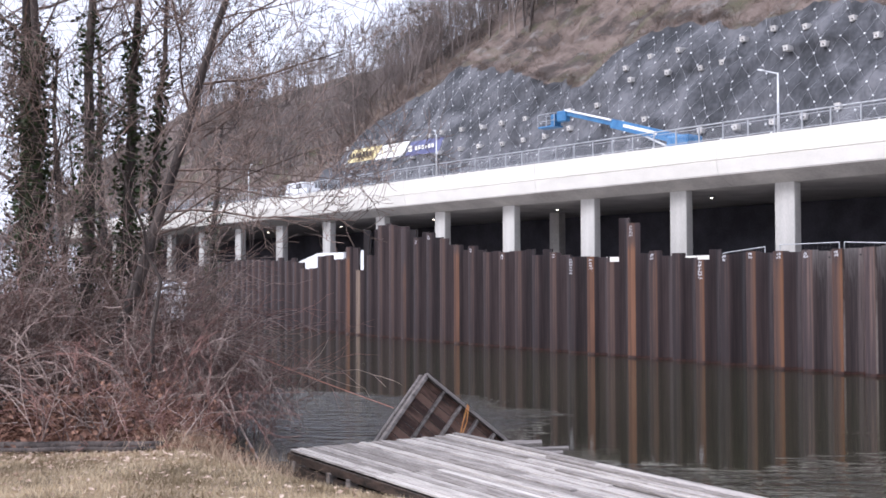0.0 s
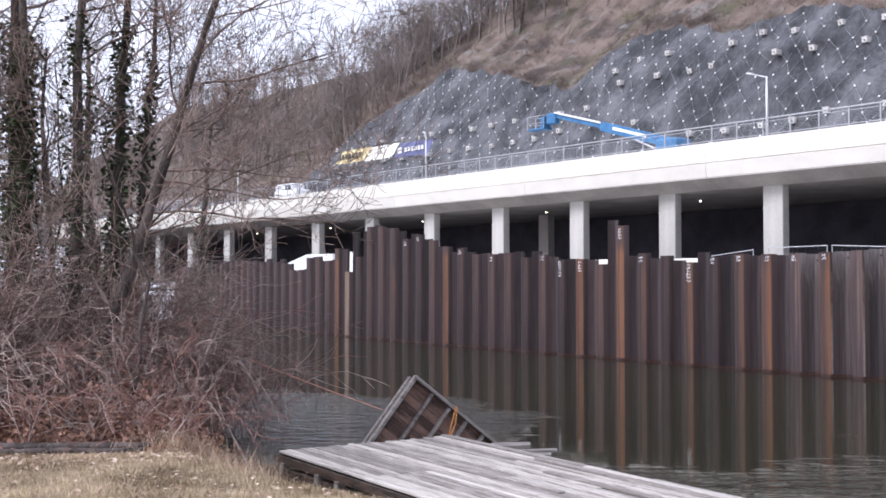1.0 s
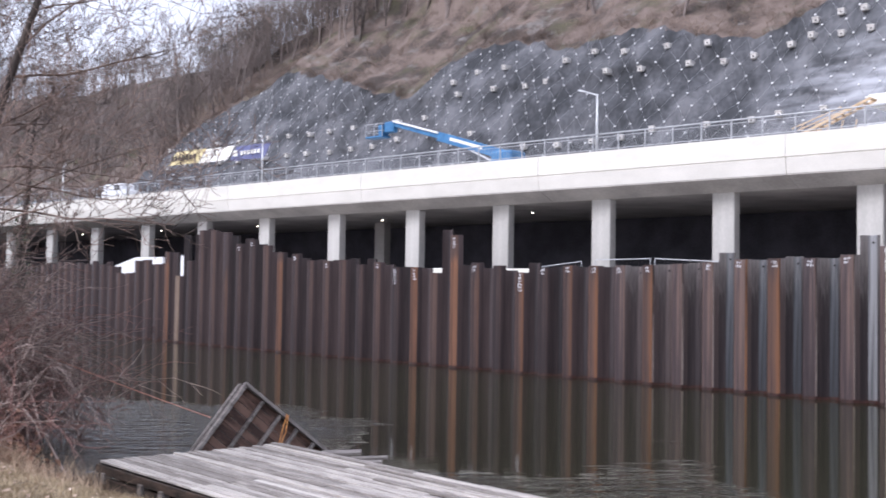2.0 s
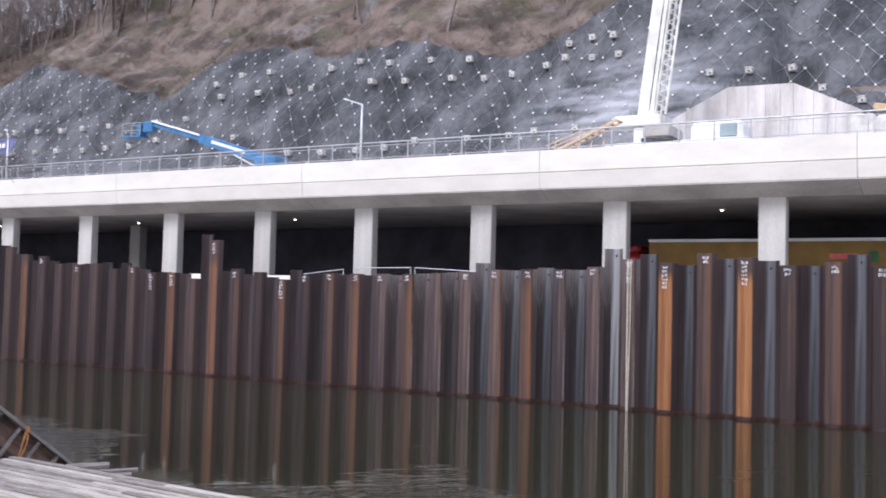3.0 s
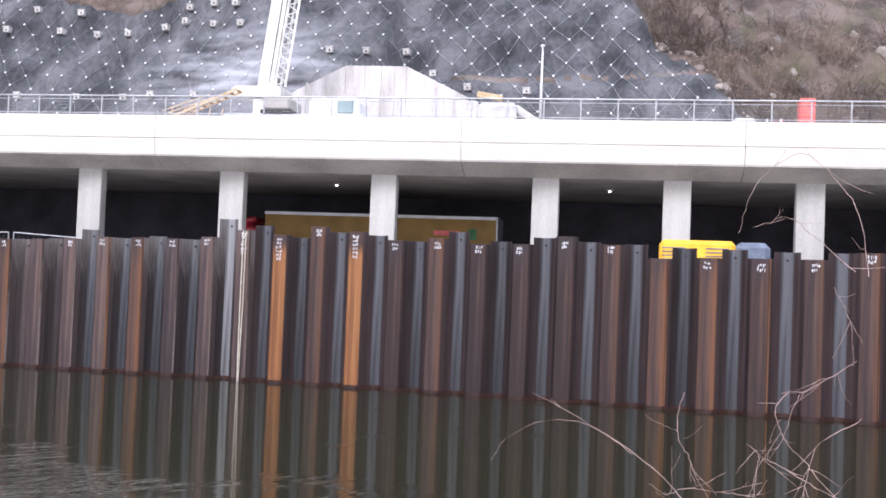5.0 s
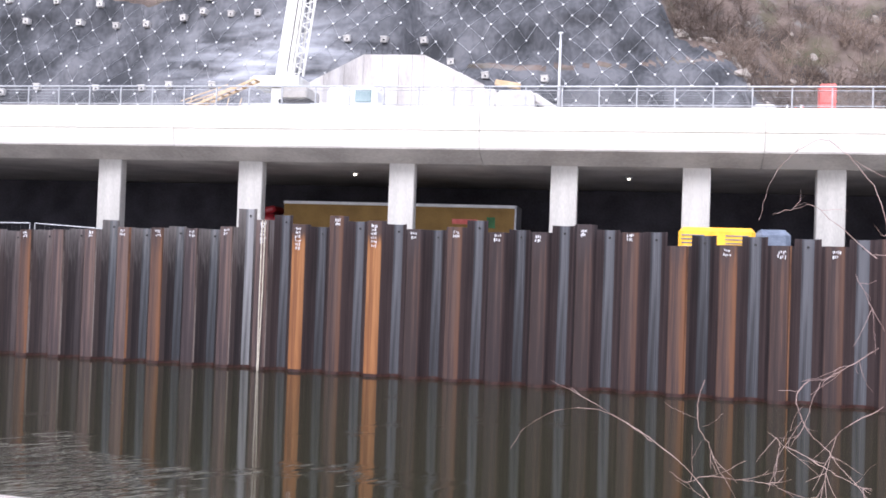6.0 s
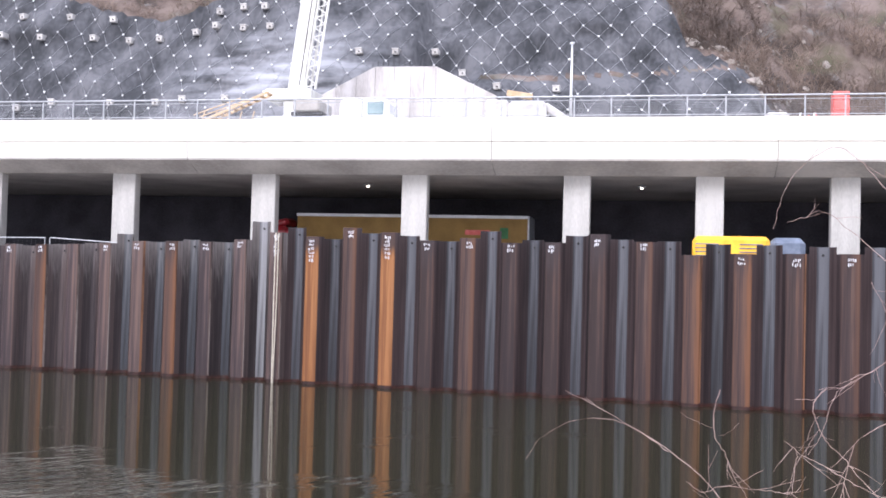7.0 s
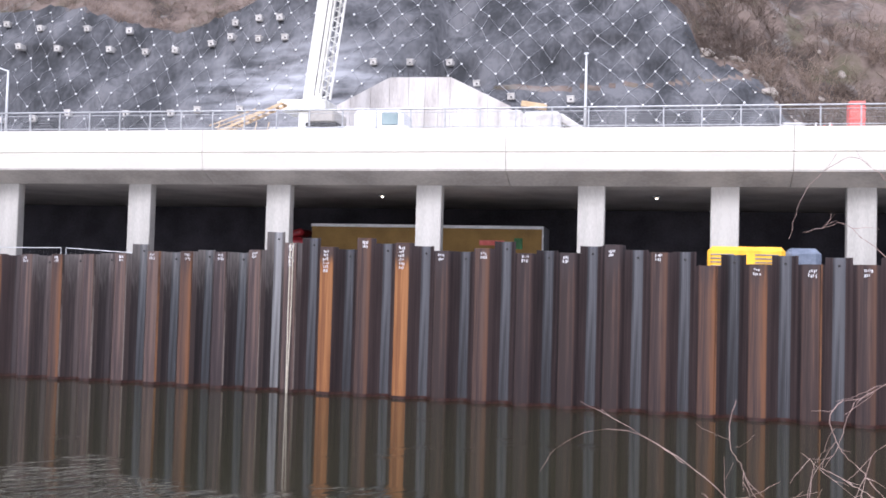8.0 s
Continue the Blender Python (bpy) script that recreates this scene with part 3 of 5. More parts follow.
def face_n(u, z):
    """How far into the hill the rock face stands at height z."""
    r = 1.1 * noise.noise((u * 0.09, z * 0.12, 0)) + 0.6 * noise.noise((u * 0.28, z * 0.3, 5)) + 0.35 * noise.noise((u * 0.75, z * 0.6, 9)) + 0.22 * abs(noise.noise((u * 1.6, z * 1.2, 3))) + 0.3 * noise.cell((u * 0.35 + 0.6 * noise.noise((z * 0.3, u * 0.2, 1)), z * 0.45, 1))
    ledge = 1.2 / (1 + math.exp(-(z - 18.4 - 1.2 * noise.noise((u * 0.05, 2, 2))) * 3)) if u > -18 else 0
    return 70 + 0.6 * (z - 12.4) + r * min(1, (z - 11) / 3) + ledge


def upper(u, s):
    """A point s metres up the slope above the rock face."""
    zb = bound(u)
    n = face_n(u, zb) + s
    z = zb + 1.15 * s * (0.62 if s < 12 else 0.7) + (6 * noise.noise((u * 0.02, s * 0.03, 7)) + 1.4 * noise.noise((u * 0.11, s * 0.11, 4))) * min(1, s / 8) + (0.5 * noise.noise((u * 0.4, s * 0.4, 2)) + 0.25 * noise.noise((u * 1.0, s * 1.0, 6))) * min(1, s / 2)
    top = 43 + 3 * noise.noise((u * 0.03, 0, 1)) + (8 if u > -50 else 0) - (2 if u < -85 else 0)
    return n, z if z < top else top + (z - top) * 0.04


us = np.concatenate([np.arange(-260, -126, 2.0), np.arange(-126, 40, 0.5), np.arange(40, 75.1, 2.0)])
bm = bmesh.new()
grid = []
for u in us:
    u = float(u)
    zb = bound(u)
    m = 40
    grid.append([bm.verts.new((u, face_n(u, 10.5 + (zb - 10.5) * j / m), 10.5 + (zb - 10.5) * j / m)) for j in range(m + 1)])
for a, b in zip(grid, grid[1:]):
    for j in range(len(a) - 1):
        f = bm.faces.new((a[j], b[j], b[j + 1], a[j + 1]))
        f.smooth = True
        c = f.calc_center_median()
        soil = 0.14 + 0.2 * noise.noise((c.x * 0.6, c.z, 4))
        if c.x > -13 and abs(c.z - 18.5 - 1.2 * noise.noise((c.x * 0.05, 2, 2))) < soil:
            f.material_index = 1
rock = tagged(part("rock_face", bm, [M_ROCK, M_HILL]), "dark blasted rock face covered in fine steel mesh", "rock face", kind="structure")
rock.matrix_world = DECK

bm = bmesh.new()
grid = []
UP = [0.7 * i for i in range(27)] + [20, 22, 24, 27, 30, 34, 40, 48, 58, 70, 90, 120, 170]
for u in us:
    u = float(u)
    grid.append([bm.verts.new((u, *upper(u, s))) for s in UP])
for a, b in zip(grid, grid[1:]):
    for j in range(len(a) - 1):
        bm.faces.new((a[j], b[j], b[j + 1], a[j + 1])).smooth = True
hill = tagged(part("hillside", bm, M_HILL), "steep hillside with dry brown grass", "hillside", kind="structure")
hill.matrix_world = DECK

# cable net with clamps over the rock face
net = Tubes(3)
plates = bmesh.new()
rng = random.Random(11)


def weave(u0, u1, step_u, step_z, seed, thick):
    """Zigzag cables with clamps over one stretch of the rock face."""

    def node_at(i, j):
        r = random.Random(i * 131 + j * 17 + seed)
        u = u0 + i * step_u + (step_u / 2 if j % 2 else 0) + r.uniform(-0.13, 0.13) * step_u
        return u, 12.6 + j * step_z + r.uniform(-0.16, 0.16) * step_z

    for i in range(int((u1 - u0) / step_u)):
        for j in range(int(19 / step_z)):
            u, z = node_at(i, j)
            if z > bound(u) - 0.3 or u > 6:
                continue
            p = Vector((u, face_n(u, z) - 0.12, z))
            box(plates, -0.065, 0.065, -0.05, 0.03, -0.06, 0.06, 0.0, Matrix.Translation(p) @ pose(0, 0, 0, -30, 0, 0))
            for di in (0, 1):
                i2 = i + (di if j % 2 else di - 1)
                u2, z2 = node_at(i2, j + 1)
                if z2 > bound(u2) + 0.3 or u2 < u0 or rng.random() < 0.12:
                    continue
                q = Vector((u2, face_n(u2, z2) - 0.12, z2))
                mid = p.lerp(q, 0.5)
                mid.y = min(mid.y, face_n(mid.x, mid.z) - 0.1)
                net.line([p, mid, q], thick, thick)


weave(-118, -24, 1.6, 1.1, 0, 0.012)
weave(-24, 7, 1.65, 0.98, 5000, 0.015)
rock_net = thing("rockfall_net", DECK, "diamond cable net with pale clamp plates over the rock face", "rockfall net")
ob = new("cable", net.mesh("cable", M_NET))
ob.parent = rock_net
tagged(ob, kind="stuff")
tagged(part("clamp_plate", plates, M_PLATE, rock_net, "small pale clamp plates at the cable crossings"), kind="stuff")



# ---- anchor blocks ----
def anchor_block():
    ob = thing("anchor_block", Matrix(), "pale concrete anchor block with a dark anchor head", "anchor block", "anchor blocks")
    part("block", boxed(-0.24, 0.24, -0.36, 0.5, -0.22, 0.22, 0.04), M_BLOCK, ob)
    part("anchor_head", rodded((0.03, -0.42, -0.03), (0.03, -0.35, -0.03), 0.055, 0.075, 8), M_DARK, ob, "dark steel anchor head")
    part("cap", boxed(-0.27, 0.27, -0.4, -0.25, 0.16, 0.25, 0.02), M_BLOCK, ob)
    return ob


LOW_ROWS = [(-115.6, 20.3), (-109.9, 20.6), (-106.4, 20.5), (-102.6, 20.4), (-99.1, 20.2), (-95.9, 20.2), (-92.7, 20.2), (-88.8, 20.0), (-85.5, 20.0), (-82.2, 20.1), (-75.7, 20.1), (-72.6, 20.3), (-114.1, 17.9),
            (-110.4, 18.0), (-106.8, 18.1), (-103.8, 17.9), (-100.2, 17.8), (-97.0, 17.9), (-94.6, 17.7), (-91.3, 17.8), (-87.9, 17.7), (-84.6, 17.7), (-81.1, 17.7), (-78.0, 17.7), (-74.9, 18.2), (-64.6, 17.8)]
HIGH_ROWS = [(-67.7, 24.5), (-63.8, 24.4), (-58.2, 22.2), (-56.8, 24.1), (-53.8, 24.5), (-51.7, 22.3), (-50.5, 24.0), (-48.1, 22.0), (-46.2, 23.8), (-44.0, 22.0), (-42.8, 23.6), (-41.0, 21.8), (-38.6, 21.9), (-35.6, 22.4), (-33.8, 24.0),
             (-32.0, 24.4), (-30.1, 24.3), (-33.7, 22.7), (-31.6, 22.6), (-29.3, 22.5), (-21.9, 20.2), (-19.2, 20.2), (-16.6, 20.4), (-14.5, 18.7), (-11.5, 17.2), (-7.4, 17.0), (-69.9, 23.6), (-68.8, 22.3), (-64.4, 22.3), (-60.9, 22.2)]
FOOT_ROW = [(-61, 15.8), (-57.5, 15.9), (-54.2, 15.8), (-51, 15.9), (-47.9, 15.9), (-45.0, 16.3), (-40.1, 16.2), (-36.8, 16.3), (-34.5, 16.4), (-31.4, 16.5)]
block = anchor_block()
spots = LOW_ROWS + HIGH_ROWS + FOOT_ROW
rng = random.Random(21)
for i, (u, z) in enumerate(spots):
    m = DECK @ pose(u, face_n(u, z) - 0.1, z, rng.uniform(-6, 6), rng.uniform(-5, 5), rng.uniform(-10, 10))
    if i == 0:
        block.matrix_world = m
    else:
        copy_thing(block, m)

# ---- railing, lamps and lights of the gallery ----
TOP = 12.27
rail = thing("railing", DECK, "grey galvanised steel railing with wire infill on the parapet", "railing")
bm = bmesh.new()
post = None
u = -132.0
while u < 24:
    if post is None:
        post = part("post", boxed(-0.035, 0.035, 55.42, 55.5, TOP, TOP + 1.08, 0.008), M_GALV, rail)
        post.location = (u, 0, 0)
    else:
        ob = new("post", post.data)
        ob.parent = rail
        ob.location = (u, 0, 0)
    u += 1.9
part("handrail", rodded((-132, 55.44, TOP + 1.1), (24, 55.44, TOP + 1.1), 0.045, None, 8), M_GALV, rail)
part("middle_rail", rodded((-132, 55.46, TOP + 0.91), (24, 55.46, TOP + 0.91), 0.022, None, 6), M_GALV, rail)
part("bottom_rail", rodded((-132, 55.46, TOP + 0.14), (24, 55.46, TOP + 0.14), 0.028, None, 6), M_GALV, rail)
for k in range(1, 9):
    part("wire", rodded((-132, 55.46, TOP + 0.14 + k * 0.086), (24, 55.46, TOP + 0.14 + k * 0.086), 0.005, None, 3), M_GALV, rail)

M_LAMP = material("white_lamp_steel", (0.6, 0.61, 0.62), (0.75, 0.76, 0.77), 0.4, 3.0, 0.0, 0.2)


def street_lamp(arm):
    ob = thing("street_lamp", Matrix(), "slim pale grey street lamp with a rising arm above the railing", "street lamp", "street lamps")
    part("pole", rodded((0, 0, 0), (0, 0, 4.1), 0.085, 0.055, 10), M_LAMP, ob, smooth=True)
    part("base_plate", boxed(-0.16, 0.16, -0.16, 0.16, 0, 0.05, 0.01), M_GALV, ob)
    end = Vector((-arm, 1.6, 0.75))
    part("arm", rodded((0, 0, 4.05), Vector((0, 0, 4.05)) + end, 0.045, 0.035, 8), M_LAMP, ob, smooth=True)
    head = part("lamp_head", boxed(-0.42, 0.1, -0.12, 0.12, -0.05, 0.06, 0.03), M_LAMP, ob)
    head.location = Vector((0, 0, 4.05)) + end
    head.rotation_euler = (0, radians(15), radians(-25 if arm > 1 else -88))
    return ob


lamp = street_lamp(2.3)
for i, u in enumerate((-39.2, -73.7, -108.4)):
    m = DECK @ pose(u, 56.3, 12.0)
    if i == 0:
        lamp.matrix_world = m
    else:
        copy_thing(lamp, m)
lamp2 = street_lamp(0.15)
tagged(lamp2, "slim pale grey street lamp post seen end-on above the railing")
lamp2.matrix_world = DECK @ pose(-4.95, 56.3, 11.92)

M_GLOW = bpy.data.materials.new("glowing_lamp")
M_GLOW.use_nodes = True
g = M_GLOW.node_tree.nodes["Principled BSDF"]
g.inputs["Base Color"].default_value = (1, 0.9, 0.7, 1)
g.inputs["Emission Color"].default_value = (1, 0.86, 0.62, 1)
g.inputs["Emission Strength"].default_value = 4


def tunnel_light():
    ob = thing("tunnel_light", Matrix(), "small lit lamp hanging under the gallery roof", "lamp", "gallery lamps")
    part("housing", boxed(-0.22, 0.22, -0.12, 0.12, 0.06, 0.18, 0.03), M_GALV, ob)
    part("bulb", boxed(-0.075, 0.075, -0.06, 0.06, -0.01, 0.06, 0.02), M_GLOW, ob, "glowing warm lens")
    part("hanger", rodded((0, 0, 0.16), (0, 0, 0.3), 0.02, None, 6), M_GALV, ob)
    return ob


tl = tunnel_light()
for i, u in enumerate((-17.2, -1.3, -33.0, -48.0, -63.6, -80.3, -96.5, -112.5, 14.6)):
    m = DECK @ pose(u, 61.0, 9.13)
    if i == 0:
        tl.matrix_world = m
    else:
        copy_thing(tl, m)
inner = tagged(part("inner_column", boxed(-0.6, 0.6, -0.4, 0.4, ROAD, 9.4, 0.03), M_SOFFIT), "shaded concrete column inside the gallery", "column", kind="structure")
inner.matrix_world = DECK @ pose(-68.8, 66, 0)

# ---- banners ----
M_YELLOW = material("yellow_banner_cloth", (0.56, 0.46, 0.22), (0.7, 0.6, 0.34), 0.7, 1.5, 0.1)
M_WHITE = material("white_banner_cloth", (0.7, 0.69, 0.64), (0.84, 0.83, 0.78), 0.7, 1.5, 0.1)
M_NAVY = material("navy_banner_cloth", (0.075, 0.08, 0.17), (0.14, 0.15, 0.28), 0.7, 1.5, 0.1)
M_INK = material("dark_print", (0.04, 0.035, 0.03), (0.08, 0.07, 0.06), 0.8, 3.0, 0)


def banner(u0, u1, z0, z1, n, mat, label, bars, ink, skew):
    ob = thing("banner", DECK @ pose(u0, n, z0), label, "banner", "site banners")
    w, h = u1 - u0, z1 - z0
    bm = bmesh.new()
    cols = 12
    ring = []
    for i in range(cols + 1):
        x = w * i / cols
        sag = 0.06 * math.sin(i * 1.7)
        ring.append([bm.verts.new((x + skew * k / 3, sag * (k % 2) + 0.14 * k, h * k / 3)) for k in range(4)])
    for a, b in zip(ring, ring[1:]):
        for k in range(3):
            bm.faces.new((a[k], b[k], b[k + 1], a[k + 1]))
    back = bmesh.ops.duplicate(bm, geom=bm.faces[:])["geom"]
    for v in back:
        if isinstance(v, bmesh.types.BMVert):
            v.co.y += 0.03
    part("cloth", bm, mat, ob)
    for x0, x1, y0, y1 in bars:
        m = Matrix.Translation((w * x0 + skew * y0, -0.12 + 0.42 * y0, h * y0))
        part("printed_bar", boxed(0, w * (x1 - x0), -0.02, 0.0, 0, h * (y1 - y0), 0, m), ink, ob)
    for x in (0.0, w):
        part("tie_post", rodded((x + (skew if x else 0) * 0, 0.35, -0.3), (x + skew, 0.55, h + 0.25), 0.04, None, 6), M_GALV, ob)
    return ob


banner(-103.3, -97.6, 16.8, 18.3, 66, M_YELLOW, "yellow printed banner fixed in front of the netted rock", [(0.06 + 0.12 * i, 0.14 + 0.12 * i, 0.3, 0.68) for i in range(7)], M_INK, 0.9)
banner(-97.5, -92.4, 16.7, 18.2, 66, M_WHITE, "white printed banner fixed in front of the netted rock", [(0.2, 0.24, 0.35, 0.6), (0.6, 0.63, 0.4, 0.55)], M_YELLOW, 0.8)
banner(-91.9, -86.2, 16.5, 18.05, 66, M_NAVY, "navy blue printed banner fixed in front of the netted rock", [(0.08, 0.2, 0.3, 0.7)] + [(0.28 + 0.1 * i, 0.35 + 0.1 * i, 0.35, 0.62) for i in range(6)], M_WHITE, 0.6)

# ---- boom lift ----
M_LIFT = material("blue_lift_paint", (0.03, 0.125, 0.28), (0.065, 0.21, 0.41), 0.4, 2.0, 0.05)
M_WPAINT = material("white_machine_paint", (0.66, 0.67, 0.68), (0.82, 0.83, 0.84), 0.4, 1.5, 0.05)
lift = thing("boom_lift", DECK @ pose(0, 62, 0.22), "blue boom lift with its arm stretched out behind the railing", "boom lift")


def beam(a, b, w, h, bevel=0.02):
    a, b = Vector(a), Vector(b)
    q = (b - a).to_track_quat("X", "Z").to_matrix().to_4x4()
    return boxed(0, (b - a).length, -w / 2, w / 2, -h / 2, h / 2, bevel, Matrix.Translation(a) @ q)


part("boom", beam((-50.9, 0, 13.35), (-58.3, 0, 15.5), 0.45, 0.72), M_LIFT, lift)
part("telescopic_boom", beam((-58.0, 0, 15.45), (-63.6, 0, 17.05), 0.32, 0.42), M_LIFT, lift)
part("cable_track", beam((-58.2, -0.28, 15.75), (-63.4, -0.28, 17.2), 0.1, 0.16), M_WPAINT, lift, "pale cable track along the arm")
part("logo_panel", beam((-53.6, -0.24, 14.2), (-57.0, -0.24, 15.18), 0.03, 0.24), M_WPAINT, lift, "white plain logo panel")
part("knuckle", boxed(-64.4, -63.3, -0.3, 0.3, 16.3, 17.2, 0.08), M_LIFT, lift)
part("turret", boxed(-52.2, -50.2, -0.9, 0.9, 12.75, 13.75, 0.12), M_LIFT, lift)
part("chassis", boxed(-53.0, -50.0, -1.1, 1.1, 12.4, 12.85, 0.08), M_LIFT, lift)
part("lift_cylinder", rodded((-52.2, -0.35, 12.95), (-54.6, -0.35, 14.05), 0.08, None, 8), M_GALV, lift)
for x in (-52.6, -50.6):
    for y in (-1.0, 1.0):
        part("wheel", rodded((x, y - 0.17, 12.5), (x, y + 0.17, 12.5), 0.42, None, 16), M_DARK, lift, "black tyre")
bask = part("basket", boxed(-66.4, -64.4, -0.5, 0.5, 15.95, 16.1, 0.02), M_LIFT, lift)
bm = bmesh.new()
for z in (16.5, 17.1):
    for a, b in (((-66.4, -0.5), (-64.4, -0.5)), ((-66.4, 0.5), (-64.4, 0.5)), ((-66.4, -0.5), (-66.4, 0.5)), ((-64.4, -0.5), (-64.4, 0.5))):
        rod(bm, (*a, z), (*b, z), 0.03, None, 6)
for x in (-66.4, -65.4, -64.4):
    for y in (-0.5, 0.5):
        rod(bm, (x, y, 16.05), (x, y, 17.1), 0.03, None, 6)
part("guard_rail", bm, M_GALV, bask)
part("control_box", boxed(-65.0, -64.5, -0.4, 0.4, 16.1, 17.0, 0.05), M_LIFT, bask)

# ---- crane ----
M_CRANE = material("cream_white_crane_paint", (0.58, 0.57, 0.53), (0.8, 0.8, 0.76), 0.5, 1.2, 0.05, stain=0.5)
crane = thing("mobile_crane", DECK @ pose(0, 63, 0), "white mobile crane with a steep lattice-backed boom on the gallery roof", "crane")
part("deck_box", boxed(-24.2, -21.2, -1.2, 1.2, 14.5, 15.2, 0.1), M_CRANE, crane)
part("pedestal", boxed(-23.0, -21.4, -1.0, 1.0, 13.2, 14.5, 0.08), M_CRANE, crane)
part("counterweight", boxed(-22.3, -20.6, -1.3, 1.3, 13.75, 14.5, 0.1), M_SOFFIT, crane, "grey counterweight block")
part("underframe", boxed(-22.4, -20.4, -1.3, 1.3, 13.51, 13.74, 0.03), M_DARK, crane, "dark underframe")
part("carrier", boxed(-24.8, -15.9, -1.25, 1.25, 12.9, 13.5, 0.08), M_WPAINT, crane)
part("boom", beam((-22.5, 0, 15.2), (-20.5, 0, 31.5), 0.75, 1.05, 0.1), M_CRANE, crane)
part("boom_seam", beam((-22.24, -0.385, 15.5), (-20.24, -0.385, 31.5), 0.03, 0.05, 0.0), M_DARK, crane, "dark seam along the boom")
part("boom_flange", beam((-22.08, -0.4, 15.3), (-20.08, -0.4, 31.5), 0.06, 0.22, 0.01), M_CRANE, crane)
lat = bmesh.new()
A0, A1 = Vector((-21.88, -0.3, 15.4)), Vector((-19.8, -0.3, 31.5))
for off in (Vector((0, 0, 0)), Vector((0.66, 0, -0.1)), Vector((0.2, 0.5, 0))):
    rod(lat, A0 + off, A1 + off, 0.075, None, 6)
for i in range(52):
    p, q = A0.lerp(A1, i / 52), A0.lerp(A1, (i + 1) / 52)
    s = Vector((0.66, 0, -0.1))
    rod(lat, p + (s if i % 2 else Vector()), q + (Vector() if i % 2 else s), 0.035, None, 5)
part("lattice_jib", lat, M_CRANE, crane, "white lattice jib folded beside the boom")
cab = part("cab", boxed(-19.4, -16.3, -1.2, 1.2, 13.0, 14.5, 0.22), M_WPAINT, crane)
part("window", boxed(-17.6, -16.6, -1.26, -1.18, 13.55, 14.35, 0.05), material("tinted_glass", (0.2, 0.28, 0.29), (0.28, 0.37, 0.38), 0.08, 1.0, 0), cab, "dark green tinted window")
for x in (-24.0, -22.4, -18.6, -17.0):
    for y in (-1.1, 1.1):
        part("wheel", rodded((x, y - 0.16, 12.65), (x, y + 0.16, 12.65), 0.52, None, 16), M_DARK, crane, "black tyre")
M_OCHRE = material("yellow_machine_paint", (0.46, 0.33, 0.19), (0.64, 0.49, 0.33), 0.5, 2.0, 0.1)
stair = thing("access_ramp", DECK @ pose(0, 61, 0), "yellow steel access stair frame leaning beside the crane", "stair")
for y in (-0.4, 0.4):
    part("stringer", beam((-28.6, y, 12.6), (-23.5, y, 14.75), 0.07, 0.16, 0.01), M_OCHRE, stair)
    part("hand_rail", beam((-28.2, y, 13.4), (-25.2, y, 14.4), 0.05, 0.07, 0.01), M_OCHRE, stair)
for i in range(12):
    f = i / 11
    part("tread", boxed(-0.14, 0.14, -0.4, 0.4, -0.02, 0.02, 0.0, Matrix.Translation((-28.4 + 4.8 * f, 0, 12.75 + 1.98 * f))), M_OCHRE, stair)
for x in (-27.8, -27.0, -26.2, -25.4, -24.6):
    part("prop", beam((x, -0.4, 12.35), (x + 0.3, -0.4, 13.6), 0.06, 0.06, 0.01), M_OCHRE, stair)

# ---- concrete wedge wall with board joints ----
wedge = thing("retaining_wall", DECK @ pose(0, 68, 0), "pale trapezoid concrete retaining wall with vertical board marks", "retaining wall", kind="structure")
M_WEDGE = material("stained_pale_concrete", (0.42, 0.39, 0.37), (0.68, 0.65, 0.63), 0.9, 0.7, 0.2, stretch=(1.5, 1, 0.25), per=0.25, stain=0.5)
edges = [-23.0, -21.6, -20.2, -18.9, -17.6, -16.5, -15.6, -14.8, -13.6, -12.3, -10.8]


def wedge_top(u):
    return float(np.interp(u, [-23.0, -18.9, -14.8, -10.8], [15.7, 17.75, 17.7, 15.75]))


for x0, x1 in zip(edges, edges[1:]):
    bm = bmesh.new()
    a = [bm.verts.new((x, y, z)) for y in (0, 0.8) for x, z in ((x0 + 0.01, 12), (x1 - 0.01, 12), (x1 - 0.01, wedge_top(x1)), (x0 + 0.01, wedge_top(x0)))]
    for q in ((0, 1, 2, 3), (7, 6, 5, 4), (3, 2, 6, 7), (1, 5, 6, 2), (4, 0, 3, 7), (0, 4, 5, 1)):
        bm.faces.new([a[i] for i in q])
    part("wall_panel", bm, M_WEDGE, wedge)
for i in range(14):
    x = -19.2 + i * 0.36
    part("starter_bar", rodded((x, 0.4, wedge_top(x) - 0.1), (x, 0.4, wedge_top(x) + 0.42), 0.02, None, 5), M_DARK, wedge, "dark steel starter bar")

# ---- machines and goods behind the railing ----
digger = thing("small_digger", DECK @ pose(0, 62, 0), "pale grey digger with a yellow arm parked behind the railing", "digger")
part("body", boxed(-9.0, -6.8, -0.9, 0.9, 12.9, 14.2, 0.2), M_BLOCK, digger)
part("cab", boxed(-10.4, -9.0, -0.8, 0.8, 12.9, 14.3, 0.15), M_BLOCK, digger)
part("arm", beam((-9.2, 0, 14.8), (-7.7, 0, 14.55), 0.3, 0.35, 0.04), M_OCHRE, digger, "yellow-orange arm end")
part("track", boxed(-10.2, -6.6, -1.1, 1.1, 12.3, 12.9, 0.2), M_DARK, digger, "black track")
part("bucket", beam((-7.0, 0, 14.0), (-5.6, 0, 13.1), 0.6, 0.5, 0.1), M_BLOCK, digger)
M_RED = material("red_sheet_plastic", (0.6, 0.1, 0.085), (0.76, 0.19, 0.16), 0.5, 3.0, 0.2)
crate = thing("red_crate", DECK @ pose(9.25, 61.5, 12.2), "bright red site crate behind the railing", "crate")
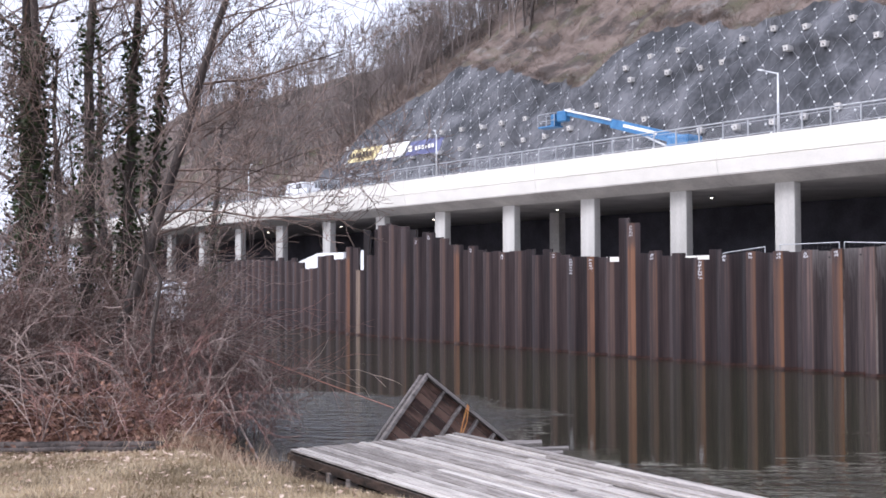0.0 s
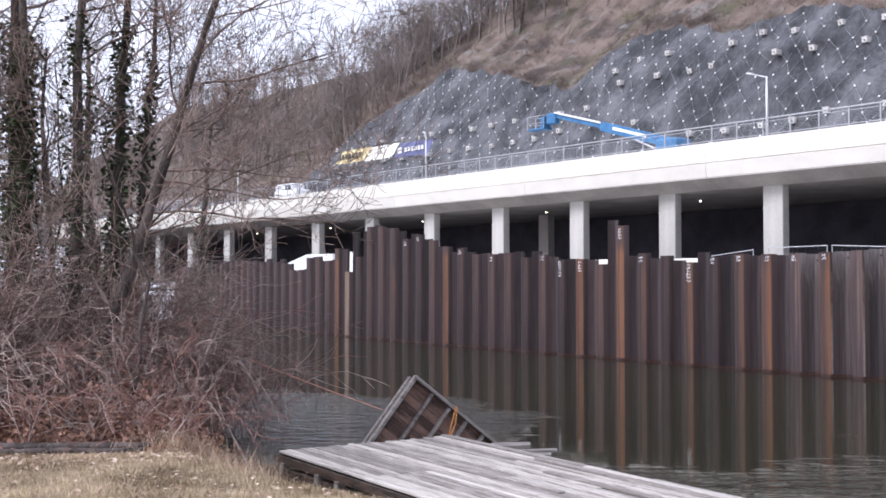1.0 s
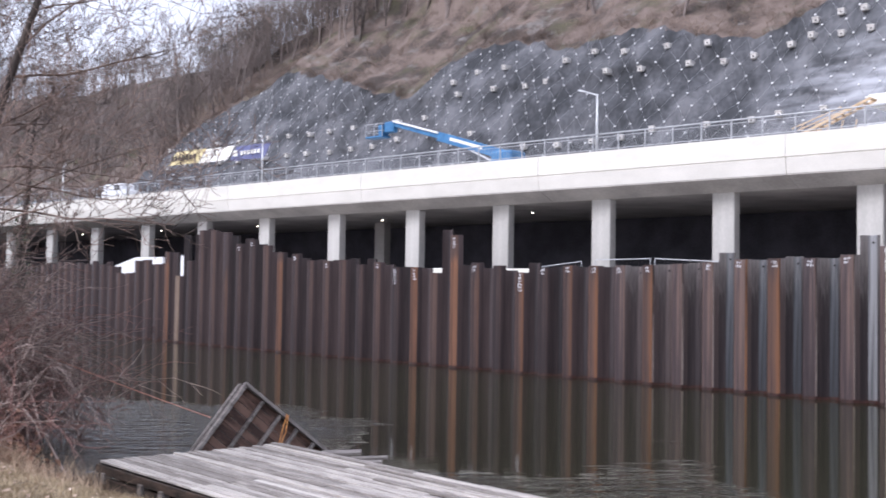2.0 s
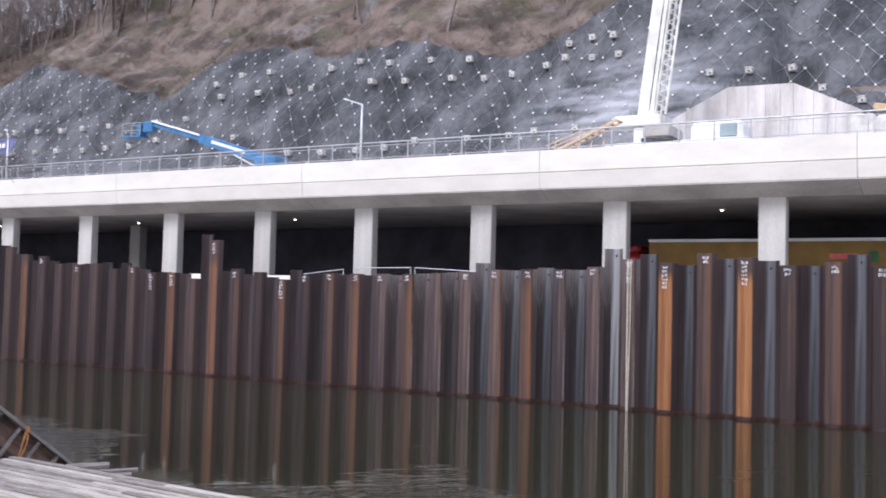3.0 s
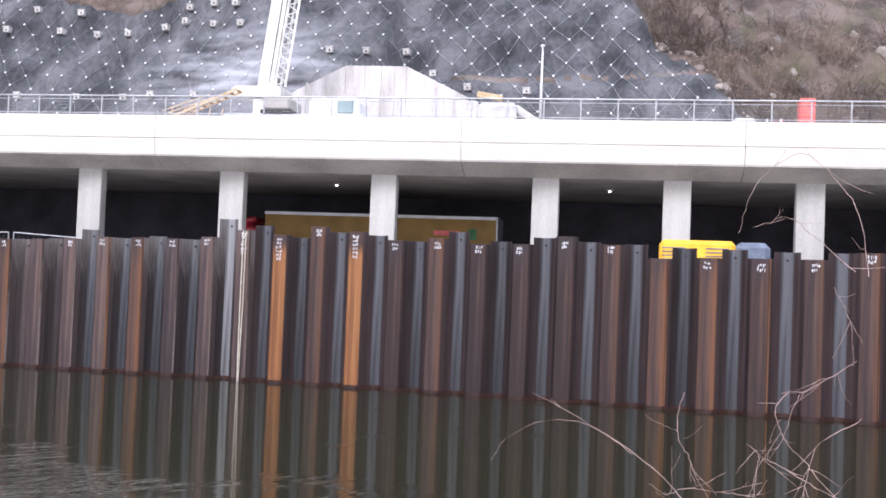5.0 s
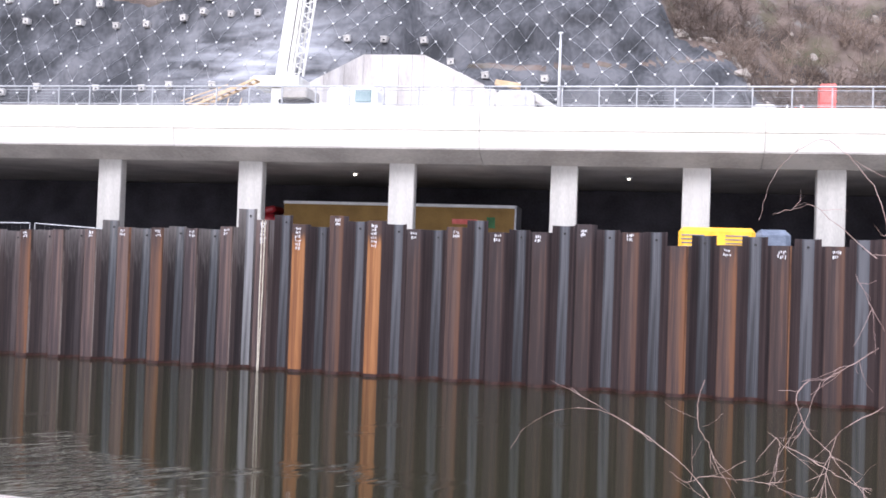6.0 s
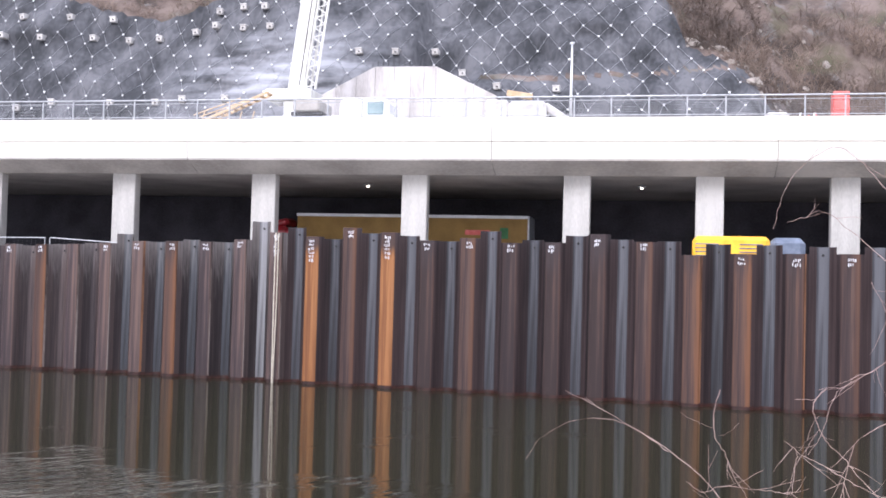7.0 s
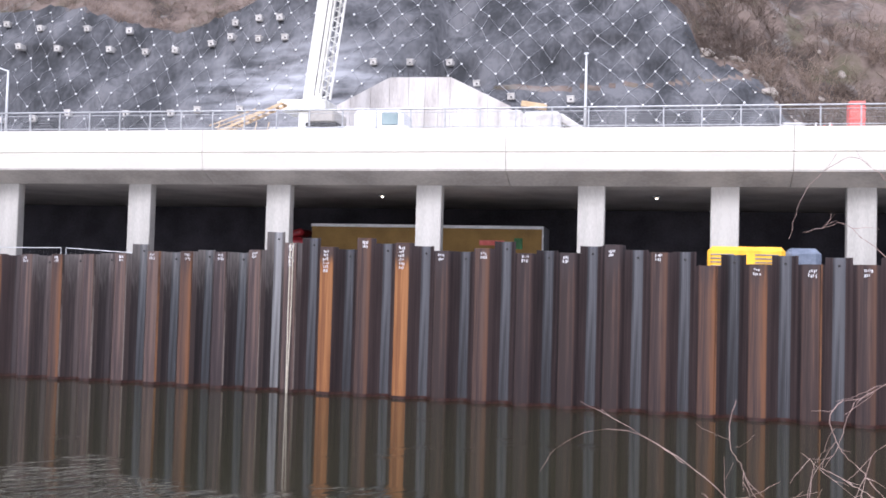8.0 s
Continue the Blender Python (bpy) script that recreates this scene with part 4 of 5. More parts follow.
part("shell", boxed(-0.42, 0.42, -0.5, 0.5, 0.1, 2.35, 0.05), M_RED, crate)
for z in (0.7, 1.3, 1.9):
    part("rib", boxed(-0.45, 0.45, -0.54, -0.5, z, z + 0.1, 0.01), M_RED, crate)
for x in (-0.3, 0.3):
    part("skid", boxed(x - 0.08, x + 0.08, -0.5, 0.5, -0.1, 0.1, 0.01), M_DARK, crate)
fen = thing("safety_fence", DECK @ pose(7.3, 61.5, 12.3), "low crumpled red and white safety fence", "fence")
rng = random.Random(6)
for i in range(9):
    x = -1.0 + i * 0.24
    part("slat", beam((x, 0, 0.1), (x + rng.uniform(-0.3, 0.3), rng.uniform(-0.2, 0.2), rng.uniform(0.7, 1.25)), 0.04, 0.1, 0.005), M_RED if i % 3 else M_WPAINT, fen)
part("top_bar", beam((-1.1, 0, 0.75), (1.3, 0, 0.95), 0.05, 0.08, 0.01), M_RED, fen)
tarp = tagged(part("covered_pallet", boxed(-0.6, 0.6, -0.4, 0.4, 0, 1.15, 0.12), M_BLOCK), "pale wrapped pallet behind the railing", "pallet")
tarp.matrix_world = DECK @ pose(5.9, 61, 12.2)

van = thing("parked_van", DECK @ pose(-105.6, 59.2, 12.0), "small white van parked on the gallery roof", "van")
part("body", boxed(0, 5.0, 0, 1.9, 0.35, 1.55, 0.15), M_WPAINT, van)
part("roof", boxed(0.2, 3.9, 0.08, 1.82, 1.5, 2.25, 0.2), M_WPAINT, van)
part("side_window", boxed(2.6, 3.7, 0.04, 0.1, 1.55, 2.05, 0.03), M_DARK, van, "dark side window")
for x in (0.9, 4.0):
    for y in (0.1, 1.8):
        part("wheel", rodded((x, y - 0.12, 0.33), (x, y + 0.12, 0.33), 0.33, None, 14), M_DARK, van, "black tyre")

# ---- lorry in the gallery ----
M_LORRY = material("ochre_lorry_tarpaulin", (0.2, 0.115, 0.022), (0.29, 0.17, 0.038), 0.6, 0.8, 0.15)
M_LRED = material("dark_red_cab_paint", (0.25, 0.015, 0.02), (0.4, 0.03, 0.04), 0.35, 2.0, 0.0)
lorry = thing("lorry", DECK @ pose(-22.3, 63.2, 0), "articulated lorry with a red cab and an ochre tarpaulin trailer", "lorry")
part("trailer", boxed(0, 14.4, 0, 2.5, ROAD + 1.15, 7.62, 0.04), M_LORRY, lorry)
part("roof_rail", boxed(-0.03, 14.43, -0.03, 0.05, 7.5, 7.68, 0.01), M_WPAINT, lorry, "pale roof rail")
part("rear_frame", boxed(14.35, 14.46, -0.04, 2.54, ROAD + 1.0, 7.66, 0.01), M_GALV, lorry)
part("red_print", boxed(10.6, 12.1, -0.045, -0.01, 6.5, 6.8, 0), M_RED, lorry, "plain red printed bar")
part("green_print", boxed(12.7, 13.2, -0.045, -0.01, 6.3, 6.95, 0, Matrix.Shear("XZ", 4, (0, 0))), material("green_print", (0.03, 0.12, 0.04), (0.06, 0.2, 0.07), 0.6, 2, 0), lorry, "plain green printed bar")
lc = part("cab", boxed(-2.9, -0.55, 0.05, 2.45, ROAD + 0.8, 6.85, 0.25), M_LRED, lorry)
part("air_deflector", beam((-2.2, 1.25, 6.8), (-0.7, 1.25, 7.2), 2.0, 0.45, 0.15), M_LRED, lc)
part("side_window", boxed(-2.5, -1.6, 0.0, 0.06, 5.5, 6.3, 0.02), M_DARK, lc, "dark window")
part("chassis", boxed(-2.7, 14.3, 0.5, 2.0, ROAD + 0.75, ROAD + 1.15, 0.02), M_DARK, lorry)
for x in (-1.9, 0.9, 10.4, 11.7, 13.0):
    for y in (0.25, 2.25):
        w = part("wheel", rodded((x, y - 0.17, ROAD + 0.5), (x, y + 0.17, ROAD + 0.5), 0.5, None, 18), M_DARK, lorry)
        part("rim", rodded((x, y - 0.19, ROAD + 0.5), (x, y + 0.19, ROAD + 0.5), 0.27, None, 12), M_GALV, w)

# ---- excavator behind the piles ----
M_YELEX = material("bright_yellow_paint", (0.75, 0.38, 0.02), (0.9, 0.52, 0.04), 0.4, 2.0, 0.05)
M_EXGREY = material("blue_grey_paint", (0.08, 0.1, 0.14), (0.17, 0.2, 0.26), 0.45, 2.0, 0.05)
exc = thing("excavator", DECK @ pose(1.26, 50, 0), "yellow excavator with a grey-blue rear behind the sheet piles", "excavator")
part("engine_hood", boxed(0, 3.3, -1.0, 1.0, 4.7, 5.95, 0.18), M_YELEX, exc)
for x in (0.1, 2.0):
    for k in range(4):
        part("vent_slat", boxed(x, x + 1.0, -1.03, -0.98, 5.05 + k * 0.17, 5.1 + k * 0.17), M_EXGREY, exc)
part("counterweight", boxed(3.3, 4.8, -1.05, 1.05, 4.75, 5.92, 0.25), M_EXGREY, exc)
part("undercarriage", boxed(0.6, 4.2, -1.2, 1.2, ROAD, 4.7, 0.25), M_DARK, exc)

# ---- site fence and white sheets behind the piles ----
for u0, u1, za, zb_ in ((-40.1, -37.2, 5.0, 5.3), (-36.2, -32.5, 5.38, 5.42), (-32.2, -28.2, 5.42, 5.22)):
    fe = thing("site_fence", DECK @ pose(0, 52, 0), "light grey mobile site fence panel behind the sheet piles", "fence", "site fences")
    part("top_tube", rodded((u0, 0, za), (u1, 0, zb_), 0.03, None, 6), M_GALV, fe)
    part("lower_tube", rodded((u0, 0, ROAD + 0.1), (u1, 0, ROAD + 0.1), 0.03, None, 6), M_GALV, fe)
    for u, z in ((u0, za), (u1, zb_)):
        part("upright", rodded((u, 0, ROAD), (u, 0, z), 0.03, None, 6), M_GALV, fe)
    wires = Tubes(3)
    for i in range(1, 14):
        x = u0 + (u1 - u0) * i / 14
        wires.line([Vector((x, 0, ROAD + 0.1)), Vector((x, 0, za + (zb_ - za) * i / 14))], 0.003, 0.003)
    ob = new("wire_mesh", wires.mesh("wire_mesh", M_GALV))
    ob.parent = fe
sheet = thing("site_container", DECK @ pose(0, 51, 0), "white site container with a sloping roof behind the piles", "container")
bm = bmesh.new()
prof = [(-91.6, ROAD), (-91.6, 4.5), (-84.6, 5.98), (-80.3, 5.95), (-80.3, ROAD)]
a = [bm.verts.new((x, 0, z)) for x, z in prof]
b = [bm.verts.new((x, 2.4, z)) for x, z in prof]
for i in range(5):
    bm.faces.new((a[i], a[(i + 1) % 5], b[(i + 1) % 5], b[i]))
bm.faces.new(a[::-1])
bm.faces.new(b)
bmesh.ops.recalc_face_normals(bm, faces=bm.faces)
part("shell", bm, M_WPAINT, sheet)
part("panel_joint", boxed(-84.64, -84.56, -0.02, 0.0, ROAD, 5.9), M_GALV, sheet)
board = thing("white_board", DECK @ pose(0, 50, 0), "upright white board standing behind the low sheet pile", "board")
part("panel", boxed(-76.0, -74.8, 0, 0.06, ROAD + 0.2, 6.0, 0.01), M_WPAINT, board)
part("leg", boxed(-75.9, -75.8, 0.07, 0.15, ROAD, 5.6, 0.005), M_GALV, board)
part("leg", boxed(-75.0, -74.9, 0.07, 0.15, ROAD, 5.6, 0.005), M_GALV, board)
for u0, u1, z in ((-51.6, -49.6, 5.0), (-45.6, -42.4, 4.95)):
    bl = tagged(part("concrete_barrier", boxed(u0, u1, 0, 0.6, ROAD, z, 0.05), M_CONC), "pale concrete barrier block behind the piles", "barrier", "site barriers")
    bl.matrix_world = DECK @ pose(0, 54, 0)



# ---- hillside woods and scrub ----
def merged(name, protos, places, mat):
    """Many placed copies of small meshes as one mesh. places: (which, matrix)."""
    vs, fs, base = [], [], 0
    for which, m in places:
        v, f = protos[which]
        a = np.array(m)
        vs.append(v @ a[:3, :3].T + a[:3, 3])
        fs.append(f + base)
        base += len(v)
    v, f = np.concatenate(vs), np.concatenate(fs)
    me = bpy.data.meshes.new(name)
    me.vertices.add(len(v))
    me.vertices.foreach_set("co", v.ravel())
    me.loops.add(f.size)
    me.loops.foreach_set("vertex_index", f.ravel())
    me.polygons.add(len(f))
    me.polygons.foreach_set("loop_start", np.arange(0, f.size, 4))
    me.polygons.foreach_set("loop_total", np.full(len(f), 4))
    me.update(calc_edges=True)
    me.materials.append(mat)
    return me


def proto(tubes):
    return np.array([tuple(p) for p in tubes.v]), np.array(tubes.f)


rng = random.Random(31)
tree_protos, scrub_protos = [], []
for i in range(6):
    t = Tubes(3)
    h = rng.uniform(7, 10)
    branch(t, Vector((0, 0, -0.5)), Vector((rng.uniform(-0.15, 0.15), rng.uniform(-0.15, 0.15), 1)), h, 0.15, 3 if i < 3 else 2, rng, 4, 0.14, 0.08, (4, 5) if i < 3 else (6, 8), 0.75, (0.38, 0.6), 0.02)
    tree_protos.append(proto(t))
for i in range(5):
    t = Tubes(3)
    for _ in range(5):
        branch(t, Vector((rng.uniform(-0.3, 0.3), rng.uniform(-0.3, 0.3), -0.1)), Vector((rng.uniform(-0.8, 0.8), rng.uniform(-0.8, 0.8), 1)), rng.uniform(0.7, 1.5), 0.02, 1, rng, 3, 0.3, 0.0, (2, 3), 0.7, (0.4, 0.6), 0.012)
    scrub_protos.append(proto(t))
places = []
while len(places) < 960:
    u, s = (rng.uniform(-125, -35), rng.uniform(1, 38)) if len(places) < 560 else (rng.uniform(-200, -104), rng.uniform(0, 34)) if len(places) < 840 else (rng.uniform(-235, 60), rng.uniform(1, 60))
    wooded = 1.0 if u < -108 else (0.95 if s > (6 if u < -92 else 12) + 4 * noise.noise((u * 0.05, 3, 0)) else 0.03)
    if u > -40:
        wooded = 0.5 if s > 16 else 0.03
    if rng.random() > wooded:
        continue
    n, z = upper(u, s)
    k = rng.uniform(0.75, 1.35) if u > -100 else rng.uniform(0.55, 1.0)
    places.append((rng.randrange(6), pose(u, n, z, rng.uniform(-6, 6), rng.uniform(-6, 6), rng.uniform(0, 360)) @ Matrix.Diagonal((k, k, k * rng.uniform(0.9, 1.3), 1))))
woods = new("bare_wood", merged("bare_wood", tree_protos, places, M_FARTWIG))
woods.matrix_world = DECK
tagged(woods, "leafless grey-brown trees covering the upper hillside", "trees", kind="stuff")

places = []
while len(places) < 1800:
    u, s = (rng.uniform(-130, 40), abs(rng.gauss(0, 9)) + 0.3) if len(places) < 1200 else (rng.uniform(0, 30), rng.uniform(0.3, 15))
    if rng.random() > 0.35 + 0.65 * (noise.noise((u * 0.13, s * 0.13, 8)) > 0 or u > -5):
        continue
    n, z = upper(u, s)
    k = rng.uniform(0.5, 1.3) * (1.3 if u > -2 or u < -108 else 0.8)
    places.append((rng.randrange(5), pose(u, n, z, rng.uniform(-15, 15), rng.uniform(-15, 15), rng.uniform(0, 360)) @ Matrix.Diagonal((k, k, k, 1))))
for i in range(420):
    u, s = rng.uniform(-118, 6), rng.uniform(-0.05, 0.9)
    n, z = upper(u, s)
    k = rng.uniform(0.4, 0.8)
    places.append((rng.randrange(5), pose(u, n - 0.15, z - 0.1, rng.uniform(-20, 45), rng.uniform(-15, 15), rng.uniform(0, 360)) @ Matrix.Diagonal((k, k, k, 1))))
M_SCRUB = material("dry_brown_scrub", (0.11, 0.082, 0.066), (0.3, 0.23, 0.185), 0.95, 0.15, 0.0, stain=0.8)
scrub = new("dry_scrub", merged("dry_scrub", scrub_protos, places, M_SCRUB))
scrub.matrix_world = DECK
tagged(scrub, "dry brown grass and low scrub along the slope", "scrub", kind="stuff")

M_STONE = material("pale_brown_stone", (0.2, 0.175, 0.15), (0.4, 0.36, 0.32), 0.9, 1.0, 0.3)
stones = bmesh.new()
for i in range(300):
    u, s = rng.uniform(1, 34), rng.uniform(0.2, 16) if i % 2 else abs(rng.gauss(0.3, 0.9))
    n, z = upper(u, s)
    r = rng.uniform(0.07, 0.2) if i % 5 else rng.uniform(0.2, 0.5)
    made = bmesh.ops.create_icosphere(stones, subdivisions=1, radius=r, matrix=Matrix.Translation((u, n, z)) @ pose(0, 0, 0, rng.uniform(0, 90), rng.uniform(0, 90), 0) @ Matrix.Diagonal((1.4, 1, 0.7, 1)))["verts"]
    for v in made:
        v.co += Vector((rng.uniform(-0.2, 0.2), rng.uniform(-0.2, 0.2), rng.uniform(-0.2, 0.2))) * r
ob = tagged(part("hillside_stones", stones, M_STONE), "pale loose stones on the scrubby slope", "stones", kind="stuff")
ob.matrix_world = DECK

# ---- dock ----
M_RAFTDECK = material("stained_brown_board", (0.06, 0.035, 0.028), (0.2, 0.12, 0.09), 0.85, 2.0, 0.4, stretch=(1, 5, 5), per=0.7, fine=5)
M_RAFTGREY = material("grey_raft_beam", (0.11, 0.095, 0.085), (0.29, 0.26, 0.24), 0.85, 2.0, 0.4, stretch=(1, 5, 5), per=0.3, fine=5)
DOCK = Matrix.Translation((-2.72, 18.9, 0)) @ Matrix.Rotation(math.atan2(-0.845, 0.535), 4, "Z")
dock = thing("wooden_dock", DOCK, "weathered grey plank dock low over the water", "dock")
rng = random.Random(8)
plank_meshes = {}
W, COUNT = 0.134, 27
for j in range(COUNT):
    cut = rng.choice((3.1, 4.2, 5.6))
    far = rng.uniform(-0.03, 0.05)
    for a, b in ((far, cut - 0.004), (cut + 0.004, 11.5)):
        bm = boxed(a, b, j * W + 0.013, (j + 1) * W - 0.013, 0.425, 0.465, 0.006)
        ob = part("plank", bm, M_DOCKNEW if a > 1 and j in (0, 2, 3, 4, 8, 15) else M_DOCK, dock)
        ob.location = (0, 0, rng.uniform(-0.006, 0.008))
        ob.rotation_euler = (rng.uniform(-0.01, 0.01), 0, 0)
# edge board and underframe in timber much darker than the planks
part("edge_board", boxed(-0.02, 11.5, -0.05, -0.012, 0.27, 0.41, 0.005), M_DARKWOOD, dock)
part("side_beam", boxed(0.1, 11.5, -0.02, 0.08, 0.02, 0.2, 0.01), M_DARKWOOD, dock)
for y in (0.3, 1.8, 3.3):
    part("joist", boxed(0.08, 11.5, y, y + 0.1, 0.2, 0.42, 0.01), M_DARKWOOD, dock)
part("end_beam", boxed(0.0, 0.1, 0.0, COUNT * W, 0.16, 0.42, 0.01), M_DARKWOOD, dock)
for x in (0.25, 1.6, 2.3, 3.9, 5.6):
    part("bracket", boxed(x, x + 0.13, -0.09, 0.06, 0.12, 0.3, 0.01), M_RAFTGREY, dock)
    part("pile_post", rodded((x + 0.4, 0.15, -1.6), (x + 0.4, 0.15, 0.42), 0.09, None, 8), M_DARKWOOD, dock)
for x in (0.6, 4.0):
    part("float", rodded((x, 0.4, 0.08), (x, 3.3, 0.08), 0.22, None, 12), M_DARK, dock)

# ---- sunken raft ----
apex = Vector((-0.37, 22.25, 1.5))
ex = (Vector((1.18, 22.75, 0.17)) - apex).normalized()
ey = Vector((-1.28, 21.7, 0.2)) - apex
ey = (ey - ex * ey.dot(ex)).normalized()
ez = ex.cross(ey)
RAFT = Matrix((ex, ey, ez)).transposed().to_4x4()
RAFT.translation = apex
raft = thing("sunken_raft", RAFT, "half-sunk wooden raft tipped on edge showing its framed underside", "raft")
LX, LY = 2.9, 2.3
side = 1.0 if ez.y < 0 else -1.0


def rz(a, b):
    return (min(side * a, side * b), max(side * a, side * b))


for j in range(13):
    y0 = 0.03 + j * (LY - 0.06) / 13
    z = rz(-0.16, -0.125)
    part("deck_board", boxed(0.02 + rng.uniform(0, 0.03), LX, y0 + 0.005, y0 + (LY - 0.06) / 13 - 0.008, *z, 0.004), M_RAFTDECK, raft)
z = rz(-0.12, 0.04)
part("rim_beam", boxed(0, LX, 0, 0.07, *z, 0.008), M_RAFTGREY, raft)
part("rim_beam", boxed(0, LX, LY - 0.07, LY, *z, 0.008), M_RAFTGREY, raft)
part("rim_beam", boxed(0, 0.07, 0.075, LY - 0.075, *z, 0.008), M_RAFTGREY, raft)
for x in (0.52, 1.0, 1.48, 1.96, 2.44):
    z = rz(-0.12, 0.0)
    part("joist", boxed(x, x + 0.06, 0.075, LY - 0.075, *z, 0.006), M_RAFTGREY, raft)
z = rz(-0.3, -0.165)
part("deck_edge", boxed(-0.03, 0.05, 0.05, LY, *z, 0.01), M_RAFTGREY, raft)
z = rz(-0.42, -0.165)
part("fender", boxed(0.1, 0.22, 0.25, LY - 0.2, *z, 0.02), M_DARKWOOD, raft)


def rope(name, pts, r, mat, label, sag=0.0):
    t = Tubes(6)
    line = []
    for a, b in zip(pts, pts[1:]):
        for i in range(8):
            p = Vector(a).lerp(Vector(b), i / 8)
            p.z -= sag * 4 * (i / 8) * (1 - i / 8)
            line.append(p)
    line.append(Vector(pts[-1]))
    t.line(line, r, r)
    return tagged(new(name, t.mesh(name, mat)), label, "rope")


M_ROPERED = material("faded_red_rope", (0.42, 0.19, 0.14), (0.6, 0.32, 0.25), 0.9, 8, 0.1)
M_ROPEORANGE = material("orange_rope", (0.5, 0.2, 0.06), (0.7, 0.34, 0.12), 0.9, 8, 0.1)
M_ROPECREAM = material("cream_rope", (0.5, 0.45, 0.36), (0.68, 0.62, 0.52), 0.9, 8, 0.1)
rope("mooring_rope", [(-1.06, 22.1, 0.8), (-4.9, 23.3, 2.12)], 0.011, M_ROPERED, "faded red mooring rope stretched from the raft to the bush", 0.03)
knot = apex + ex * 1.15
q = knot - ez * (0.02 * side) + Vector((0, -0.06, 0))
rope("tied_rope", [q + Vector((0, 0, 0.05)), q + Vector((-0.1, -0.08, -0.3)), q + Vector((-0.17, -0.1, -0.62))], 0.014, M_ROPEORANGE, "orange rope tied round the raft's rim")
rope("tied_rope", [q + Vector((0.02, -0.02, 0.03)), q + Vector((-0.02, -0.1, -0.3)), q + Vector((-0.14, -0.12, -0.6))], 0.012, M_ROPEORANGE, "orange rope tied round the raft's rim")
hx, hy = wall_at(9.0)
for dx in (-0.05, 0.06):
    rope("hanging_rope", [(hx - 0.25 + dx, hy - 0.28, 5.05), (hx - 0.27 + dx, hy - 0.3, 2.6 + dx), (hx - 0.3 + dx * 0.3, hy - 0.32, -0.1)], 0.022, M_ROPECREAM, "cream rope hanging down the sheet piles to the water")

for i, (x, y, a, w, l) in enumerate(((1.55, 21.75, -6, 0.34, 0.8), (1.85, 21.2, -3, 0.16, 1.15), (1.8, 20.85, -5, 0.2, 0.95))):
    pl = tagged(part("floating_plank", boxed(-l / 2, l / 2, -w / 2, w / 2, -0.03, 0.035, 0.008), M_RAFTGREY), "loose grey plank floating beside the raft", "plank", "floating planks")
    pl.matrix_world = pose(x, y, 0.06 + 0.03 * (2 - i), 2, -2, a)
stump = tagged(part("float_block", boxed(-0.09, 0.09, -0.08, 0.08, -0.1, 0.14, 0.03), M_DARKWOOD), "dark wet block of timber rising from the water by the dock", "timber block")
stump.matrix_world = pose(-2.05, 20.4, 0.05, 10, 14, 20)

M_CANE = material("pale_grey_cane", (0.2, 0.15, 0.13), (0.52, 0.41, 0.36), 0.9, 1.4, 0.0, per=0.3, stain=0.7)


# ---- trees on the bank ----
def ivy_on(pts, radius, count, rng):
    vs, fs = [], []
    for _ in range(count):
        f = rng.random() * (len(pts) - 1)
        i = int(f)
        p = pts[i].lerp(pts[min(i + 1, len(pts) - 1)], f - i)
        a = rng.uniform(0, 2 * math.pi)
        clump = 1 + 0.9 * noise.noise((p.x * 1.3, p.z * 0.8, a))
        r = radius * rng.uniform(0.6, 1.6) * max(0.4, clump)
        c = p + Vector((r * math.cos(a), r * math.sin(a), rng.uniform(-0.2, 0.2)))
        s = rng.uniform(0.03, 0.065)
        m = Euler((rng.uniform(-1, 1), rng.uniform(-1, 1), rng.uniform(0, 6))).to_matrix()
        base = len(vs)
        for x, y in ((0, -1.1), (0.9, -0.1), (0, 1.2), (-0.9, -0.1)):
            vs.append(tuple(c + m @ Vector((x * s, y * s, 0.25 * s * abs(x)))))
        fs.append((base, base + 1, base + 2, base + 3))
    me = bpy.data.meshes.new("ivy")
    me.from_pydata(vs, [], fs)
    me.materials.append(M_IVY)
    return me


